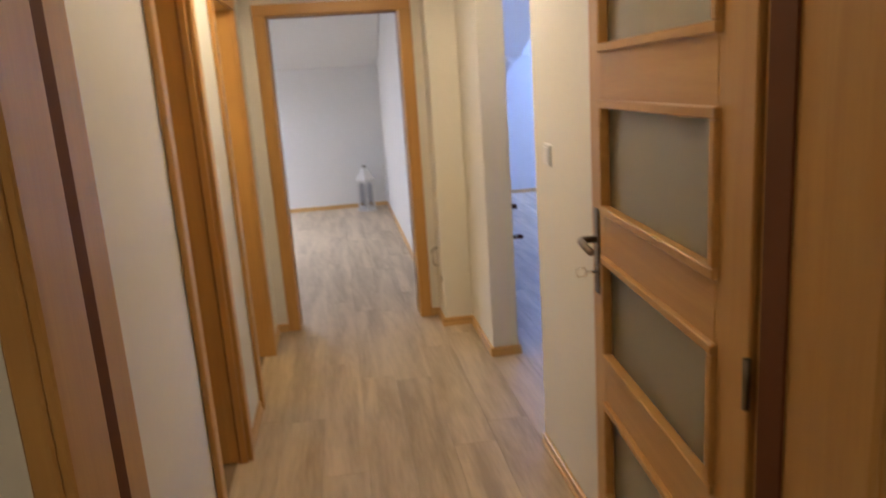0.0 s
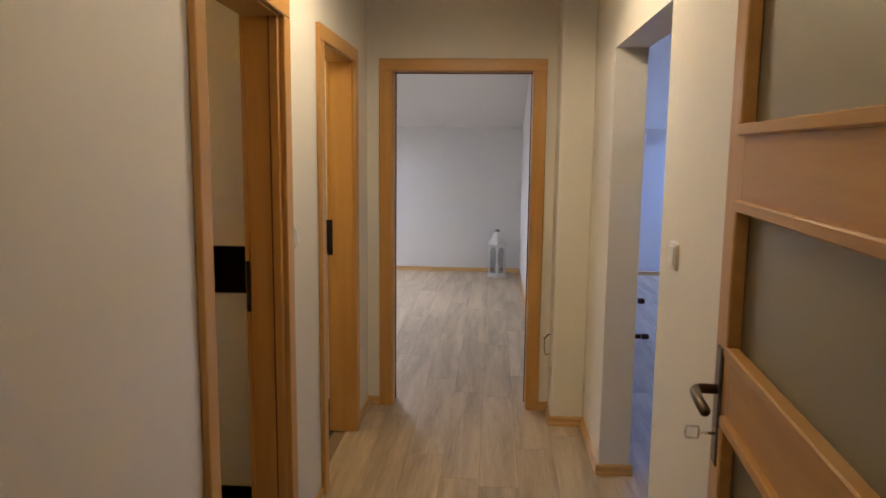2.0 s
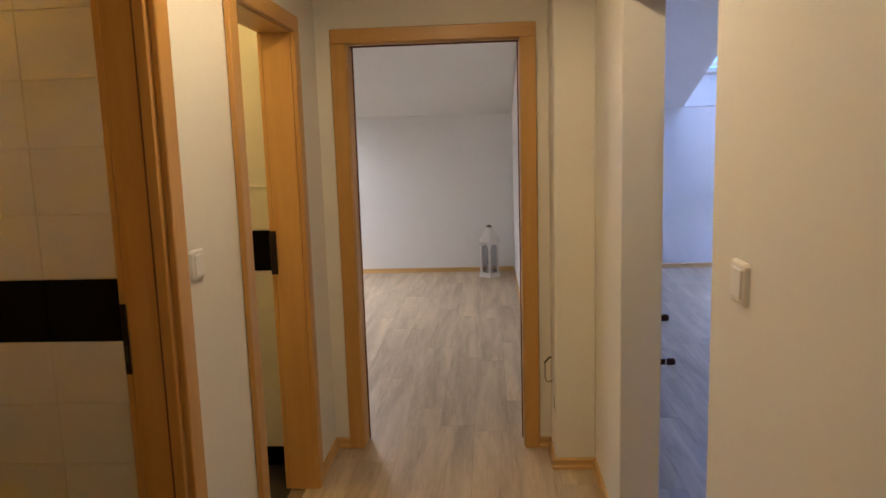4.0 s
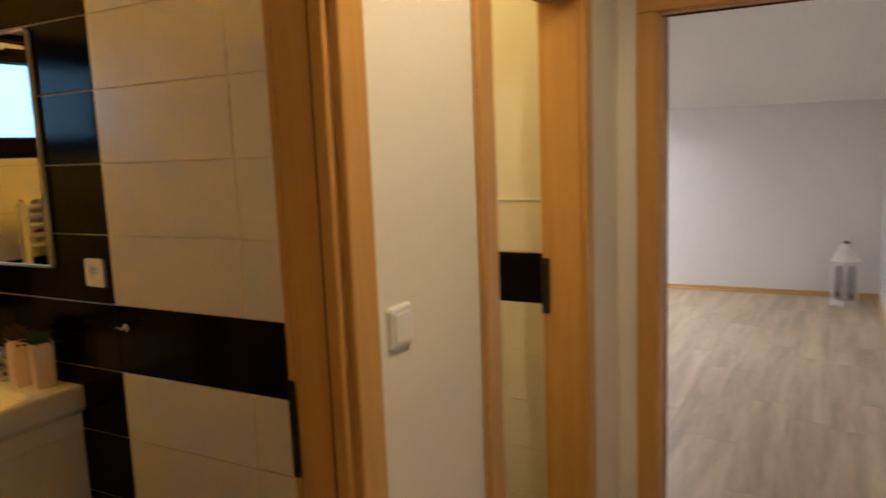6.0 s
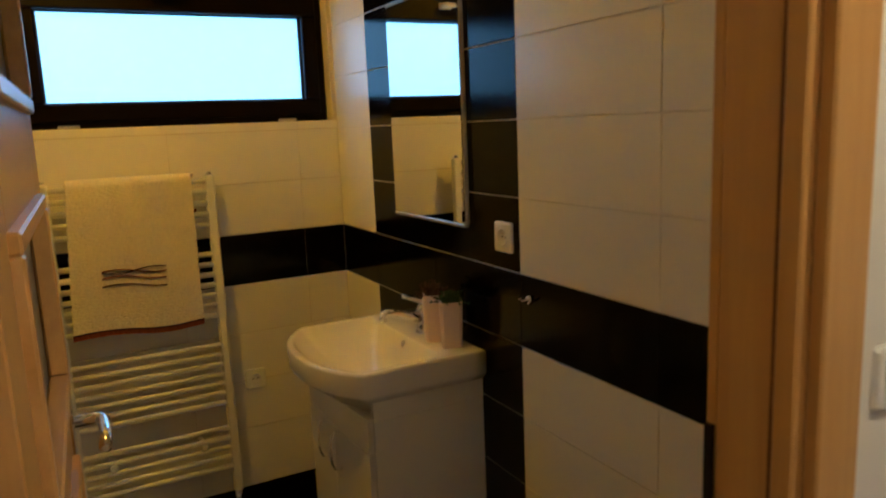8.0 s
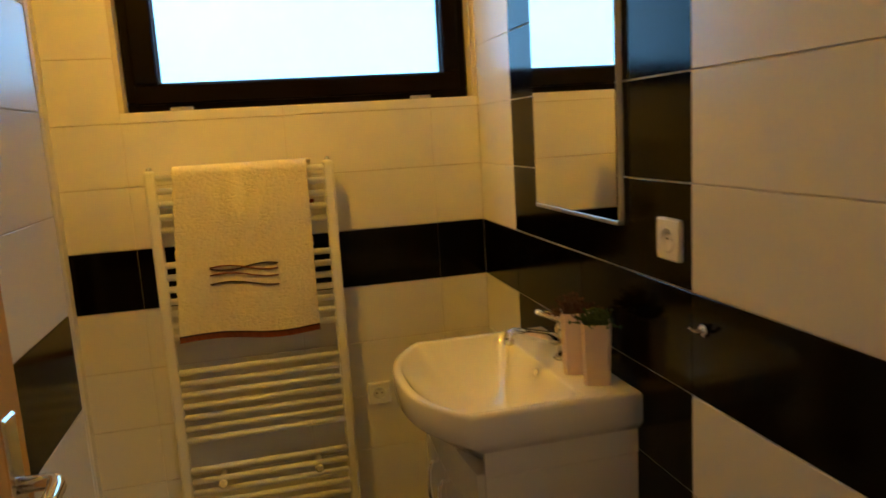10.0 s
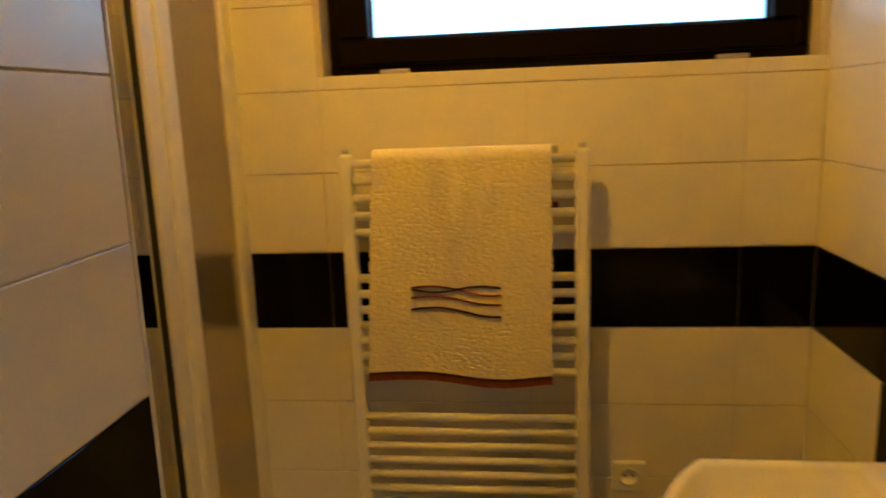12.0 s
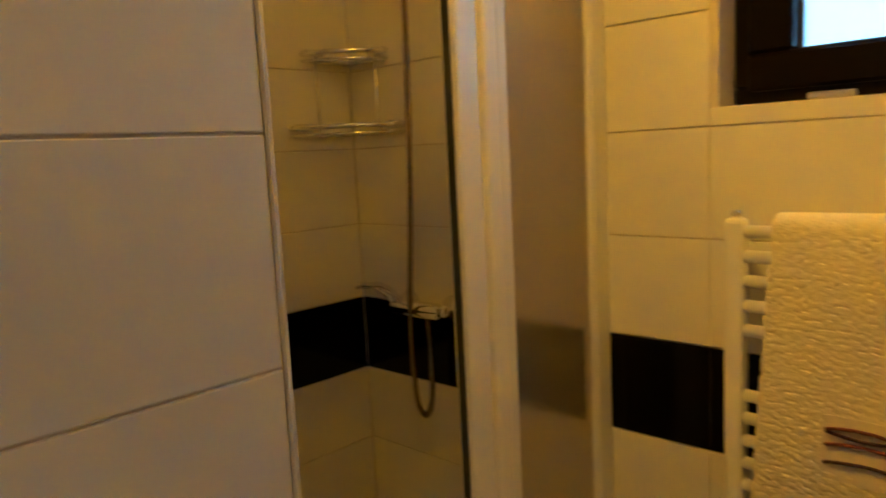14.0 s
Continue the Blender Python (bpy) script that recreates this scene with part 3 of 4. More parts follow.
part("gasket", picture_frame(bmesh.new(), -2.452, -2.446, (GL[0] - 0.004, GL[1] + 0.004, GL[2] - 0.004, GL[3] + 0.004), (GL[0] + 0.006, GL[1] - 0.006, GL[2] + 0.006, GL[3] - 0.006), 0), RUBBER, sash)
part("pane", B(-2.462, -2.456, GL[0] - 0.002, GL[1] + 0.002, GL[2] - 0.002, GL[3] + 0.002), WINDOW_GLASS, win, "frosted glass pane").visible_shadow = False
hd = part("handle", B(-2.408, -2.400, 2.90, 2.965, 2.095, 2.122, bevel=0.003), WHITE_ENAMEL, win, "pale metal window handle")
part("lever", tube(bmesh.new(), [(-2.400, 2.955, 2.108), (-2.368, 2.955, 2.108), (-2.358, 2.948, 2.107), (-2.356, 2.93, 2.106), (-2.357, 2.84, 2.104)], [0.010, 0.010, 0.011, 0.010, 0.008], 10), WHITE_ENAMEL, hd)
for y in (2.535, 3.325):
    part("hinge", B(-2.408, -2.392, y - 0.036, y + 0.036, 1.634, 1.646, bevel=0.003), ALU, win, "small metal sash hinge")
solid("backdrop", B(-3.8, -3.78, -3.0, 9.0, -2.0, 7.0), SKYGLOW, "bright evening sky beyond the window", "sky", kind="structure")
solid("backdrop_roof_far", B(-20.0, 30.0, 16.0, 16.05, -2.0, 9.0), BLUEGLOW, "blue evening sky beyond the roof windows", "sky", kind="structure")
solid("backdrop_roof", B(-20.0, 30.0, 6.0, 16.0, 9.0, 9.05), BLUEGLOW, "blue evening sky over the roof", "sky", kind="structure")


# ---------------------------------------------------------------- small wall fittings
def switch(name, m, label):
    th = thing(name, label, "light switch", m)
    bm = bmesh.new()
    loops = []
    for r, y in ((0.0425, 0.0), (0.0425, -0.004), (0.0405, -0.0085), (0.0375, -0.0105), (0.0315, -0.0110), (0.0312, -0.0085)):
        loop = []
        for k in range(40):
            a = 2 * math.pi * (k + 0.5) / 40
            c, q = math.cos(a), math.sin(a)
            f = min(1 / max(abs(c), abs(q)), 1.34)
            loop.append(bm.verts.new((r * c * f, y, r * q * f)))
        loops.append(loop)
    for p, q in zip(loops, loops[1:]):
        for k in range(40):
            bm.faces.new((p[k], p[(k + 1) % 40], q[(k + 1) % 40], q[k]))
    bm.faces.new(loops[0])
    bm.faces.new(loops[-1])
    part("plate", bm, PLASTIC, th)
    bm = B(-0.030, 0.030, -0.0155, -0.0080, -0.030, 0.030, bevel=0.003, seg=2)
    for v in bm.verts:
        if v.co.y < -0.012:
            v.co.y += 0.035 * (v.co.z + 0.03)
    part("rocker", bm, PLASTIC, th, "wide tilted rocker")
    return th


def socket(name, m, label):
    th = thing(name, label, "socket", m)
    part("plate", picture_frame_y(bmesh.new(), 0.041, 0.026), PLASTIC, th)
    bm = bmesh.new()
    lathe(bm, [(0.0262, 0.0), (0.0262, 0.009), (0.0225, 0.0105), (0.020, 0.0095), (0.0192, 0.002), (0.001, 0.002)], 28)
    bmesh.ops.rotate(bm, verts=bm.verts, matrix=Matrix.Rotation(radians(90), 3, "X"))
    insert = part("insert", bm, PLASTIC, th)
    bm = bmesh.new()
    for dx in (-0.0095, 0.0095):
        tube(bm, [(dx, -0.0022, 0), (dx, -0.0032, 0)], 0.0028, 10)
    part("pin_hole", bm, PLASTIC_DARK, insert)
    part("earth_pin", tube(bmesh.new(), [(0, -0.002, 0.011), (0, -0.0095, 0.011)], 0.0022, 8), CHROME, insert)
    return th


def picture_frame_y(bm, r, i):
    n = 32
    vs = []
    for rad, y, sq in ((r, 0, 1), (r, -0.006, 1), (r - 0.004, -0.0095, 1), (i, -0.0095, 0)):
        loop = []
        for k in range(n):
            a = 2 * math.pi * k / n
            c, s = math.cos(a), math.sin(a)
            f = min(1 / max(abs(c), abs(s)), 1.36) if sq else 1
            loop.append(bm.verts.new((rad * c * f, y, rad * s * f)))
        vs.append(loop)
    for a, b in zip(vs, vs[1:]):
        for k in range(n):
            bm.faces.new((a[k], a[(k + 1) % n], b[(k + 1) % n], b[k]))
    bm.faces.new(vs[0])
    return bm


switch("light_switch", pose(0.0, 3.375, 1.262, 0, 0, 90), "white plastic light switch on the hall wall by the bathroom")
switch("light_switch", pose(1.32, 2.828, 1.295, 0, 0, -90), "white light switch beside the open passage")
socket("wall_socket", pose(-1.113, 3.5195, 1.29, 0, 0, 0), "white socket on the dark tiles beside the mirror")
socket("wall_socket", pose(-2.3595, 3.098, 0.606, 0, 0, 90), "white socket on cream tiles beside the towel radiator")
socket("wall_socket", pose(3.50, FAR, 0.28, 0, 0, 0), "white socket low on the knee wall")

# stub of wiring on the side of the pillar
wire = thing("wire_stub", "dark bent wire end sticking out of the pillar", "cable")
part("wire", tube(bmesh.new(), [(1.13, 4.93, 0.50), (1.115, 4.928, 0.50), (1.105, 4.925, 0.485), (1.09, 4.92, 0.475)], 0.004, 8), STEEL_DARK, wire)
part("loop", tube(bmesh.new(), [(1.095, 4.92, 0.475), (1.094, 4.92, 0.40), (1.105, 4.922, 0.375), (1.122, 4.925, 0.378), (1.13, 4.925, 0.382)], 0.0025, 8), BRONZE, wire)
part("box_hole", B(1.1285, 1.1305, 4.80, 4.815, 0.28, 0.335), PLASTIC_DARK, wire)

# bases added at the lit ceiling lamps, all out of view
for nm, (lx, ly), z in [("ceiling_lamp", q, CEIL) for q in (*HALL_LAMPS, BATH_LAMP, WC_LAMP, (0.7, -0.9))]:
    th = thing(nm, "round white ceiling lamp base added at an unseen lamp", "lamp", pose(lx, ly, z), group="ceiling lamps")
    part("base", lathe(bmesh.new(), [(0.11, -0.02), (0.12, -0.015), (0.12, 0.0)]), WHITE_ENAMEL, th)


# ---------------------------------------------------------------- hall and rooms: loose things
def lantern(m):
    th = thing("lantern", "white painted wooden candle lantern standing on the floor", "lantern", m)

    def hexa(r):
        return [(r * math.cos(math.pi / 3 * i), r * math.sin(math.pi / 3 * i)) for i in range(6)]

    bm = prism(bmesh.new(), hexa(0.140), 0.0, 0.022)
    prism(bm, hexa(0.122), 0.022, 0.05)
    part("base", bm, LANTERN_WHITE, th)
    for i in range(6):
        a = math.pi / 3 * i
        c = Vector((0.110 * math.cos(a), 0.110 * math.sin(a), 0))
        bm = B(-0.011, 0.011, -0.011, 0.011, 0.05, 0.40, bevel=0.002)
        bmesh.ops.rotate(bm, verts=bm.verts, matrix=Matrix.Rotation(a, 3, "Z"))
        bmesh.ops.translate(bm, verts=bm.verts, vec=c)
        part("post", bm, LANTERN_WHITE, th)
        b = math.pi / 3 * (i + 0.5)
        r = 0.110 * math.cos(math.pi / 6)
        bm = bmesh.new()
        for s in (-1, 1):
            for j in range(4):
                t0, t1 = j / 4, (j + 1) / 4
                box(bm, -0.007, 0.007, s * 0.046 * (1 - t1 ** 2 * 0.0) - 0.006 - s * 0.030 * t0 ** 2, s * 0.046 + 0.006 - s * 0.030 * t0 ** 2, 0.335 + 0.04 * t0, 0.335 + 0.04 * t1)
        box(bm, -0.007, 0.007, -0.05, 0.05, 0.372, 0.40)
        bmesh.ops.rotate(bm, verts=bm.verts, matrix=Matrix.Rotation(b, 3, "Z"))
        bmesh.ops.translate(bm, verts=bm.verts, vec=(r * math.cos(b), r * math.sin(b), 0))
        part("arched_top", bm, LANTERN_WHITE, th)
        bm = B(-0.0015, 0.0015, -0.05, 0.05, 0.05, 0.372)
        bmesh.ops.rotate(bm, verts=bm.verts, matrix=Matrix.Rotation(b, 3, "Z"))
        bmesh.ops.translate(bm, verts=bm.verts, vec=(r * math.cos(b) * 0.97, r * math.sin(b) * 0.97, 0))
        part("pane", bm, LANTERN_GLASS, th)
    bm = prism(bmesh.new(), hexa(0.140), 0.40, 0.412)
    roofm = part("roof", bm, LANTERN_WHITE, th)
    bm = bmesh.new()
    rings = []
    for r, z in ((0.128, 0.413), (0.088, 0.47), (0.052, 0.535), (0.036, 0.565)):
        rings.append([bm.verts.new((x, y, z)) for x, y in hexa(r)])
    for a, b in zip(rings, rings[1:]):
        for i in range(6):
            bm.faces.new((a[i], a[(i + 1) % 6], b[(i + 1) % 6], b[i]))
    bm.faces.new(rings[-1])
    bm.faces.new(rings[0][::-1])
    part("cone", bm, LANTERN_WHITE, roofm)
    part("cap", lathe(bmesh.new(), [(0.034, 0.565), (0.038, 0.572), (0.020, 0.583), (0.008, 0.592)], 16), BRONZE, roofm, "dark metal cap")
    pts = [(0.026 * math.sin(2 * math.pi * i / 16), 0, 0.622 - 0.026 * math.cos(2 * math.pi * i / 16)) for i in range(17)]
    part("ring", tube(bmesh.new(), pts, 0.003, 8, False), WHITE_ENAMEL, th, "pale hanging ring")
    part("candle", lathe(bmesh.new(), [(0.035, 0.05), (0.035, 0.15), (0.03, 0.153)], 20), WHITE_ENAMEL, th, "white pillar candle")


lantern(pose(0.83, 9.81, 0, 0, 0, 30) @ Matrix.Scale(1.02, 4))


def pipe_stub(m, length):
    """A capped pipe end standing out of a wall along x."""
    th = thing("pipe_stub", "capped dark copper heating pipe sticking out of the wall", "pipe", m, group="pipe stubs")
    part("pipe", tube(bmesh.new(), [(0, 0, 0), (length - 0.03, 0, 0)], 0.0125, 16), COPPER, th)
    part("cap", tube(bmesh.new(), [(length - 0.034, 0, 0), (length - 0.032, 0, 0), (length - 0.006, 0, 0), (length, 0, 0)], [0.0125, 0.0148, 0.0148, 0.0115], 16), COPPER, th, "soldered pipe cap")
    part("band", tube(bmesh.new(), [(length - 0.042, 0, 0), (length - 0.036, 0, 0)], 0.0134, 16), CHROME, th, "pale ring behind the cap")


pipe_stub(pose(1.468, 4.40, 0.829), 0.10)
pipe_stub(pose(1.468, 4.40, 0.639), 0.13)


# ---------------------------------------------------------------- towel radiator
def radiator():
    th = thing("towel_radiator", "white tubular towel radiator on the tiled wall", "radiator", pose(-2.36, 0, 0))
    x = 0.075
    y0, y1 = 2.427, 2.976
    for y in (y0, y1):
        bm = B(x - 0.015, x + 0.017, y - 0.017, y + 0.017, 0.185, 1.448, bevel=0.008, seg=2)
        up = part("upright", bm, WHITE_ENAMEL, th)
        part("vent_plug", tube(bmesh.new(), [(x, y, 1.447), (x, y, 1.456), (x, y, 1.460)], [0.009, 0.009, 0.007], 12), CHROME, up, "chrome vent plug")
        part("valve", tube(bmesh.new(), [(x, y, 0.186), (x, y, 0.15), (x, y, 0.12), (x - 0.03, y, 0.10), (x - 0.075, y, 0.10)], [0.012, 0.014, 0.016, 0.013, 0.011], 12), CHROME, up, "chrome connection valve")
    zs = [1.426 - 0.0412 * k for k in range(5)] + [1.150 - 0.0394 * k for k in range(7)] + [0.794 - 0.0388 * k for k in range(7)] + [0.455 - 0.040 * k for k in range(5)]
    for z in zs:
        part("rung", tube(bmesh.new(), [(x + 0.004, y0 + 0.012, z), (x + 0.004, y1 - 0.012, z)], 0.0105, 14), WHITE_ENAMEL, th)
    for y in (2.54, 2.86):
        for z in (0.40, 1.27):
            bm = tube(bmesh.new(), [(0, y, z), (x - 0.01, y, z), (x + 0.022, y, z), (x + 0.026, y, z)], [0.012, 0.012, 0.014, 0.008], 12)
            part("bracket", bm, WHITE_ENAMEL, th)
    return th


radiator()


def towel():
    th = thing("towel", "cream terry hand towel with wavy embroidery over the radiator", "towel", pose(-2.36, 0, 0))
    xr, zr = 0.079, 1.430
    ny, ns = 150, 300
    front, back = 0.535, 0.135

    def pos(u, s, off=0.0):
        """u 0..1 across, s metres along from the top: front > 0, back < 0."""
        r = 0.022 + off
        if abs(s) < r * 1.2:
            a = s / (r * 1.2) * math.pi / 2
            x, z = xr + r * math.sin(a), zr + r * math.cos(a)
        else:
            e = abs(s) - r * 1.2
            x, z = xr + math.copysign(r, s), zr - e
        yl = 2.497 - 0.034 * max(s, 0) / front
        yr = 2.906 - 0.002 * max(s, 0) / front
        if s < 0:
            yl, yr = yl + 0.012, yr + 0.016
        y = yl + (yr - yl) * u
        if s > 0:
            fold = 0.005 * math.sin(u * 9 + 1) * min(s / 0.3, 1) + 0.013 * math.exp(-((u - 0.42 - 0.1 * s) / 0.07) ** 2) * math.exp(-((s - 0.10) / 0.09) ** 2) + 0.013 * math.exp(-((u - 0.66 + 0.75 * s) / 0.06) ** 2) * math.exp(-((s - 0.14) / 0.09) ** 2)
            x += fold + 0.004
            z += 0.006 * math.sin(u * 7.0) * s / front - 0.012 * u * s / front
            x += noise.noise(Vector((u * 38, s * 160, 0))) * 0.0015 + noise.noise(Vector((u * 70, s * 190, 5))) * 0.0014
        return Vector((x, y, z))

    bm = bmesh.new()
    rows = []
    for j in range(ns + 1):
        s = -back + (front + back) * j / ns
        rows.append([bm.verts.new(pos(i / ny, s)) for i in range(ny + 1)])
    for a, b in zip(rows, rows[1:]):
        for i in range(ny):
            f = bm.faces.new((a[i], a[i + 1], b[i + 1], b[i]))
            f.smooth = True
    cloth = part("cloth", bm, TERRY, th)
    mod = cloth.modifiers.new("thickness", "SOLIDIFY")
    mod.thickness, mod.offset = 0.007, 1
    for s0, s1 in ((front - 0.002, front + 0.019), (-back - 0.014, -back + 0.002)):
        bm = bmesh.new()
        lo = [bm.verts.new(pos(i / 40, s0) + Vector((0.0045 if s0 > 0 else 0, 0, 0))) for i in range(41)]
        hi = [bm.verts.new(pos(i / 40, s1) + Vector((0.0045 if s0 > 0 else 0, 0, 0))) for i in range(41)]
        for i in range(40):
            bm.faces.new((lo[i], lo[i + 1], hi[i + 1], hi[i]))
        hem = part("hem", bm, HEM, th, "rust brown hem")
        mod = hem.modifiers.new("thickness", "SOLIDIFY")
        mod.thickness, mod.offset = 0.009, 0
    pts = [pos(i / 40, front - 0.001) + Vector((0.0105, 0, 0)) for i in range(41)]
    part("hem_seam", tube(bmesh.new(), pts, 0.0028, 6), THREAD_DARK, th, "dark seam above the hem")
    # embroidered panel
    u0, u1, s0, s1 = 0.225, 0.735, 0.302, 0.404
    bm = bmesh.new()
    g = [[bm.verts.new(pos(u0 + (u1 - u0) * i / 24, s0 + (s1 - s0) * j / 8) + Vector((0.0080, 0, 0))) for i in range(25)] for j in range(9)]
    for a, b in zip(g, g[1:]):
        for i in range(24):
            bm.faces.new((a[i], a[i + 1], b[i + 1], b[i]))
    panel = part("woven_panel", bm, material("flat_weave", (0.74, 0.66, 0.50), 0.9, vary=0.05, scale=60, bump=0.2, bump_scale=400), th, "flat woven panel")
    mod = panel.modifiers.new("thickness", "SOLIDIFY")
    mod.thickness = 0.002
    for k, (sa, amp, ph, mat) in enumerate(((0.322, 0.011, 0.4, THREAD_DARK), (0.325, 0.007, 3.4, THREAD_BROWN), (0.348, 0.006, 3.2, THREAD_BROWN), (0.376, 0.006, 3.0, THREAD_DARK))):
        pts = [pos(u0 + 0.01 + (u1 - u0 - 0.02) * i / 30, sa + amp * math.sin(ph + i / 30 * 5.2)) + Vector((0.0116, 0, 0)) for i in range(31)]
        part("wavy_stripe", tube(bmesh.new(), pts, 0.0027, 6), mat, panel, "embroidered wavy stripe")


towel()


# ---------------------------------------------------------------- washbasin
def basin():
    RIM = 0.945
    th = thing("washbasin", "white ceramic washbasin with a bowed front", "washbasin", pose(-1.515, 3.52, 0))
    hw, back, side, bow = 0.287, -0.002, -0.385, 0.102

    def outline(f, inset=0.0):
        """Closed plan loop of the rim, from the back wall round the bowed front."""
        pts = []
        w = hw - inset
        for t in np.linspace(0, 1, 9)[:-1]:
            pts.append((-w + 2 * w * t, back - inset * f))
        for t in np.linspace(0, 1, 9)[:-1]:
            pts.append((w, back - inset * f + (side + inset * 0.4 - back + inset * f) * t))
        for t in np.linspace(0, 1, 25)[:-1]:
            a = 1 - 2 * t
            pts.append((w * a, side + inset * 0.4 - (bow - inset * 0.5) * (1 - abs(a) ** 2.6)))
        for t in np.linspace(0, 1, 9)[:-1]:
            pts.append((-w, side + inset * 0.4 + (back - inset * f - side - inset * 0.4) * t))
        return pts

    cx, cy = 0.018, -0.238

    def bowl(t):
        """Plan loop of the hollow: 0 at its rim, 1 at the drain."""
        pts = []
        for x, y in outline(0, 0.024):
            if y > side:
                y = side + (y - side) * (-0.132 - side) / (back - side)
            a = math.atan2((y + 0.275) * 1.7, x)
            k = min(1.0, t / 0.6)
            k = k * k * (3 - 2 * k)
            ex, ey = 0.255 * math.cos(a), -0.280 + 0.150 * math.sin(a)
            x, y = x + (ex - x) * k, y + (ey - y) * k
            pts.append((x + (cx - x) * t, y + (cy - y) * t))
        return pts

    bm = bmesh.new()
    loops = []

    def add(pts, z):
        zz = z if isinstance(z, list) else [z] * len(pts)
        loops.append([bm.verts.new((x, y, h)) for (x, y), h in zip(pts, zz)])

    base = outline(1, 0.0)
    add([(x * 0.50, -0.12 + (y + 0.02) * 0.50) for x, y in base], RIM - 0.185)
    add([(x * 0.72, -0.035 + y * 0.72) for x, y in base], RIM - 0.150)
    add([(x * 0.88, y * 0.90) for x, y in base], RIM - 0.105)
    add([(x * 0.970, y * 0.965) for x, y in base], RIM - 0.080)
    add([(x * 0.992, y * 0.988) for x, y in base], RIM - 0.072)
    add([(x * 0.998, y * 0.997) for x, y in base], RIM - 0.066)
    add(base, RIM - 0.010)
    add(outline(1, 0.003), RIM - 0.003)
    add(outline(1, 0.009), RIM)
    add([(x + (x * 0.02), y + 0.006 if y > -0.14 else y - 0.004) for x, y in bowl(0)], RIM - 0.0005)
    for t in (0.0, 0.01, 0.025, 0.05, 0.09, 0.14, 0.20, 0.27, 0.35, 0.44, 0.53, 0.63, 0.73, 0.83, 0.91):
        add(bowl(t), RIM - 0.004 - 0.132 * (1 - (1 - t) ** 3.0))
    n = len(loops[0])
    for a, b in zip(loops, loops[1:]):
        for i in range(n):
            f = bm.faces.new((a[i], a[(i + 1) % n], b[(i + 1) % n], b[i]))
            f.smooth = True
    bm.faces.new(loops[0][::-1])
    bm.faces.new(loops[-1])
    part("bowl", bm, CERAMIC, th)
    dr = part("drain", lathe(bmesh.new(), [(0.030, 0), (0.031, 0.003), (0.026, 0.005), (0.022, 0.003), (0.020, 0.006), (0.008, 0.008)], 24, (cx, cy, RIM - 0.1345)), CHROME, th, "chrome drain plug")
    bm = lathe(bmesh.new(), [(0.011, 0), (0.011, 0.003), (0.008, 0.004)], 16)
    bmesh.ops.rotate(bm, verts=bm.verts, matrix=Matrix.Rotation(radians(68), 3, "X"))
    bmesh.ops.translate(bm, verts=bm.verts, vec=(0.018, -0.1425, RIM - 0.026))
    part("overflow", bm, CHROME, th, "overflow hole with chrome ring")
    return RIM


RIM = basin()
solid("tap_shadow_gasket", lathe(bmesh.new(), [(0.028, 0), (0.028, 0.003), (0.026, 0.004)], 20, (-1.50, 3.455, RIM - 0.0005)), CHROME, "chrome ring under the basin mixer tap", "tap ring")
tap = thing("mixer_tap", "chrome single lever mixer tap on the washbasin", "tap", pose(-1.50, 3.455, RIM + 0.003))
part("body", lathe(bmesh.new(), [(0.026, 0), (0.025, 0.006), (0.022, 0.012), (0.021, 0.05), (0.022, 0.07), (0.020, 0.085), (0.012, 0.092)], 24), CHROME, tap)
part("spout", tube(bmesh.new(), [(0, -0.010, 0.045), (0, -0.05, 0.058), (0, -0.10, 0.072), (0, -0.128, 0.078), (0, -0.140, 0.074), (0, -0.143, 0.062), (0, -0.143, 0.052)], [0.017, 0.0155, 0.0135, 0.013, 0.013, 0.0125, 0.0125], 16), CHROME, tap)
part("lever", tube(bmesh.new(), [(0, 0.004, 0.088), (0, -0.004, 0.100), (0, -0.02, 0.106), (0, -0.05, 0.117), (0, -0.068, 0.123), (0, -0.073, 0.124)], [0.014, 0.016, 0.011, 0.008, 0.0075, 0.004], 14), CHROME, tap)


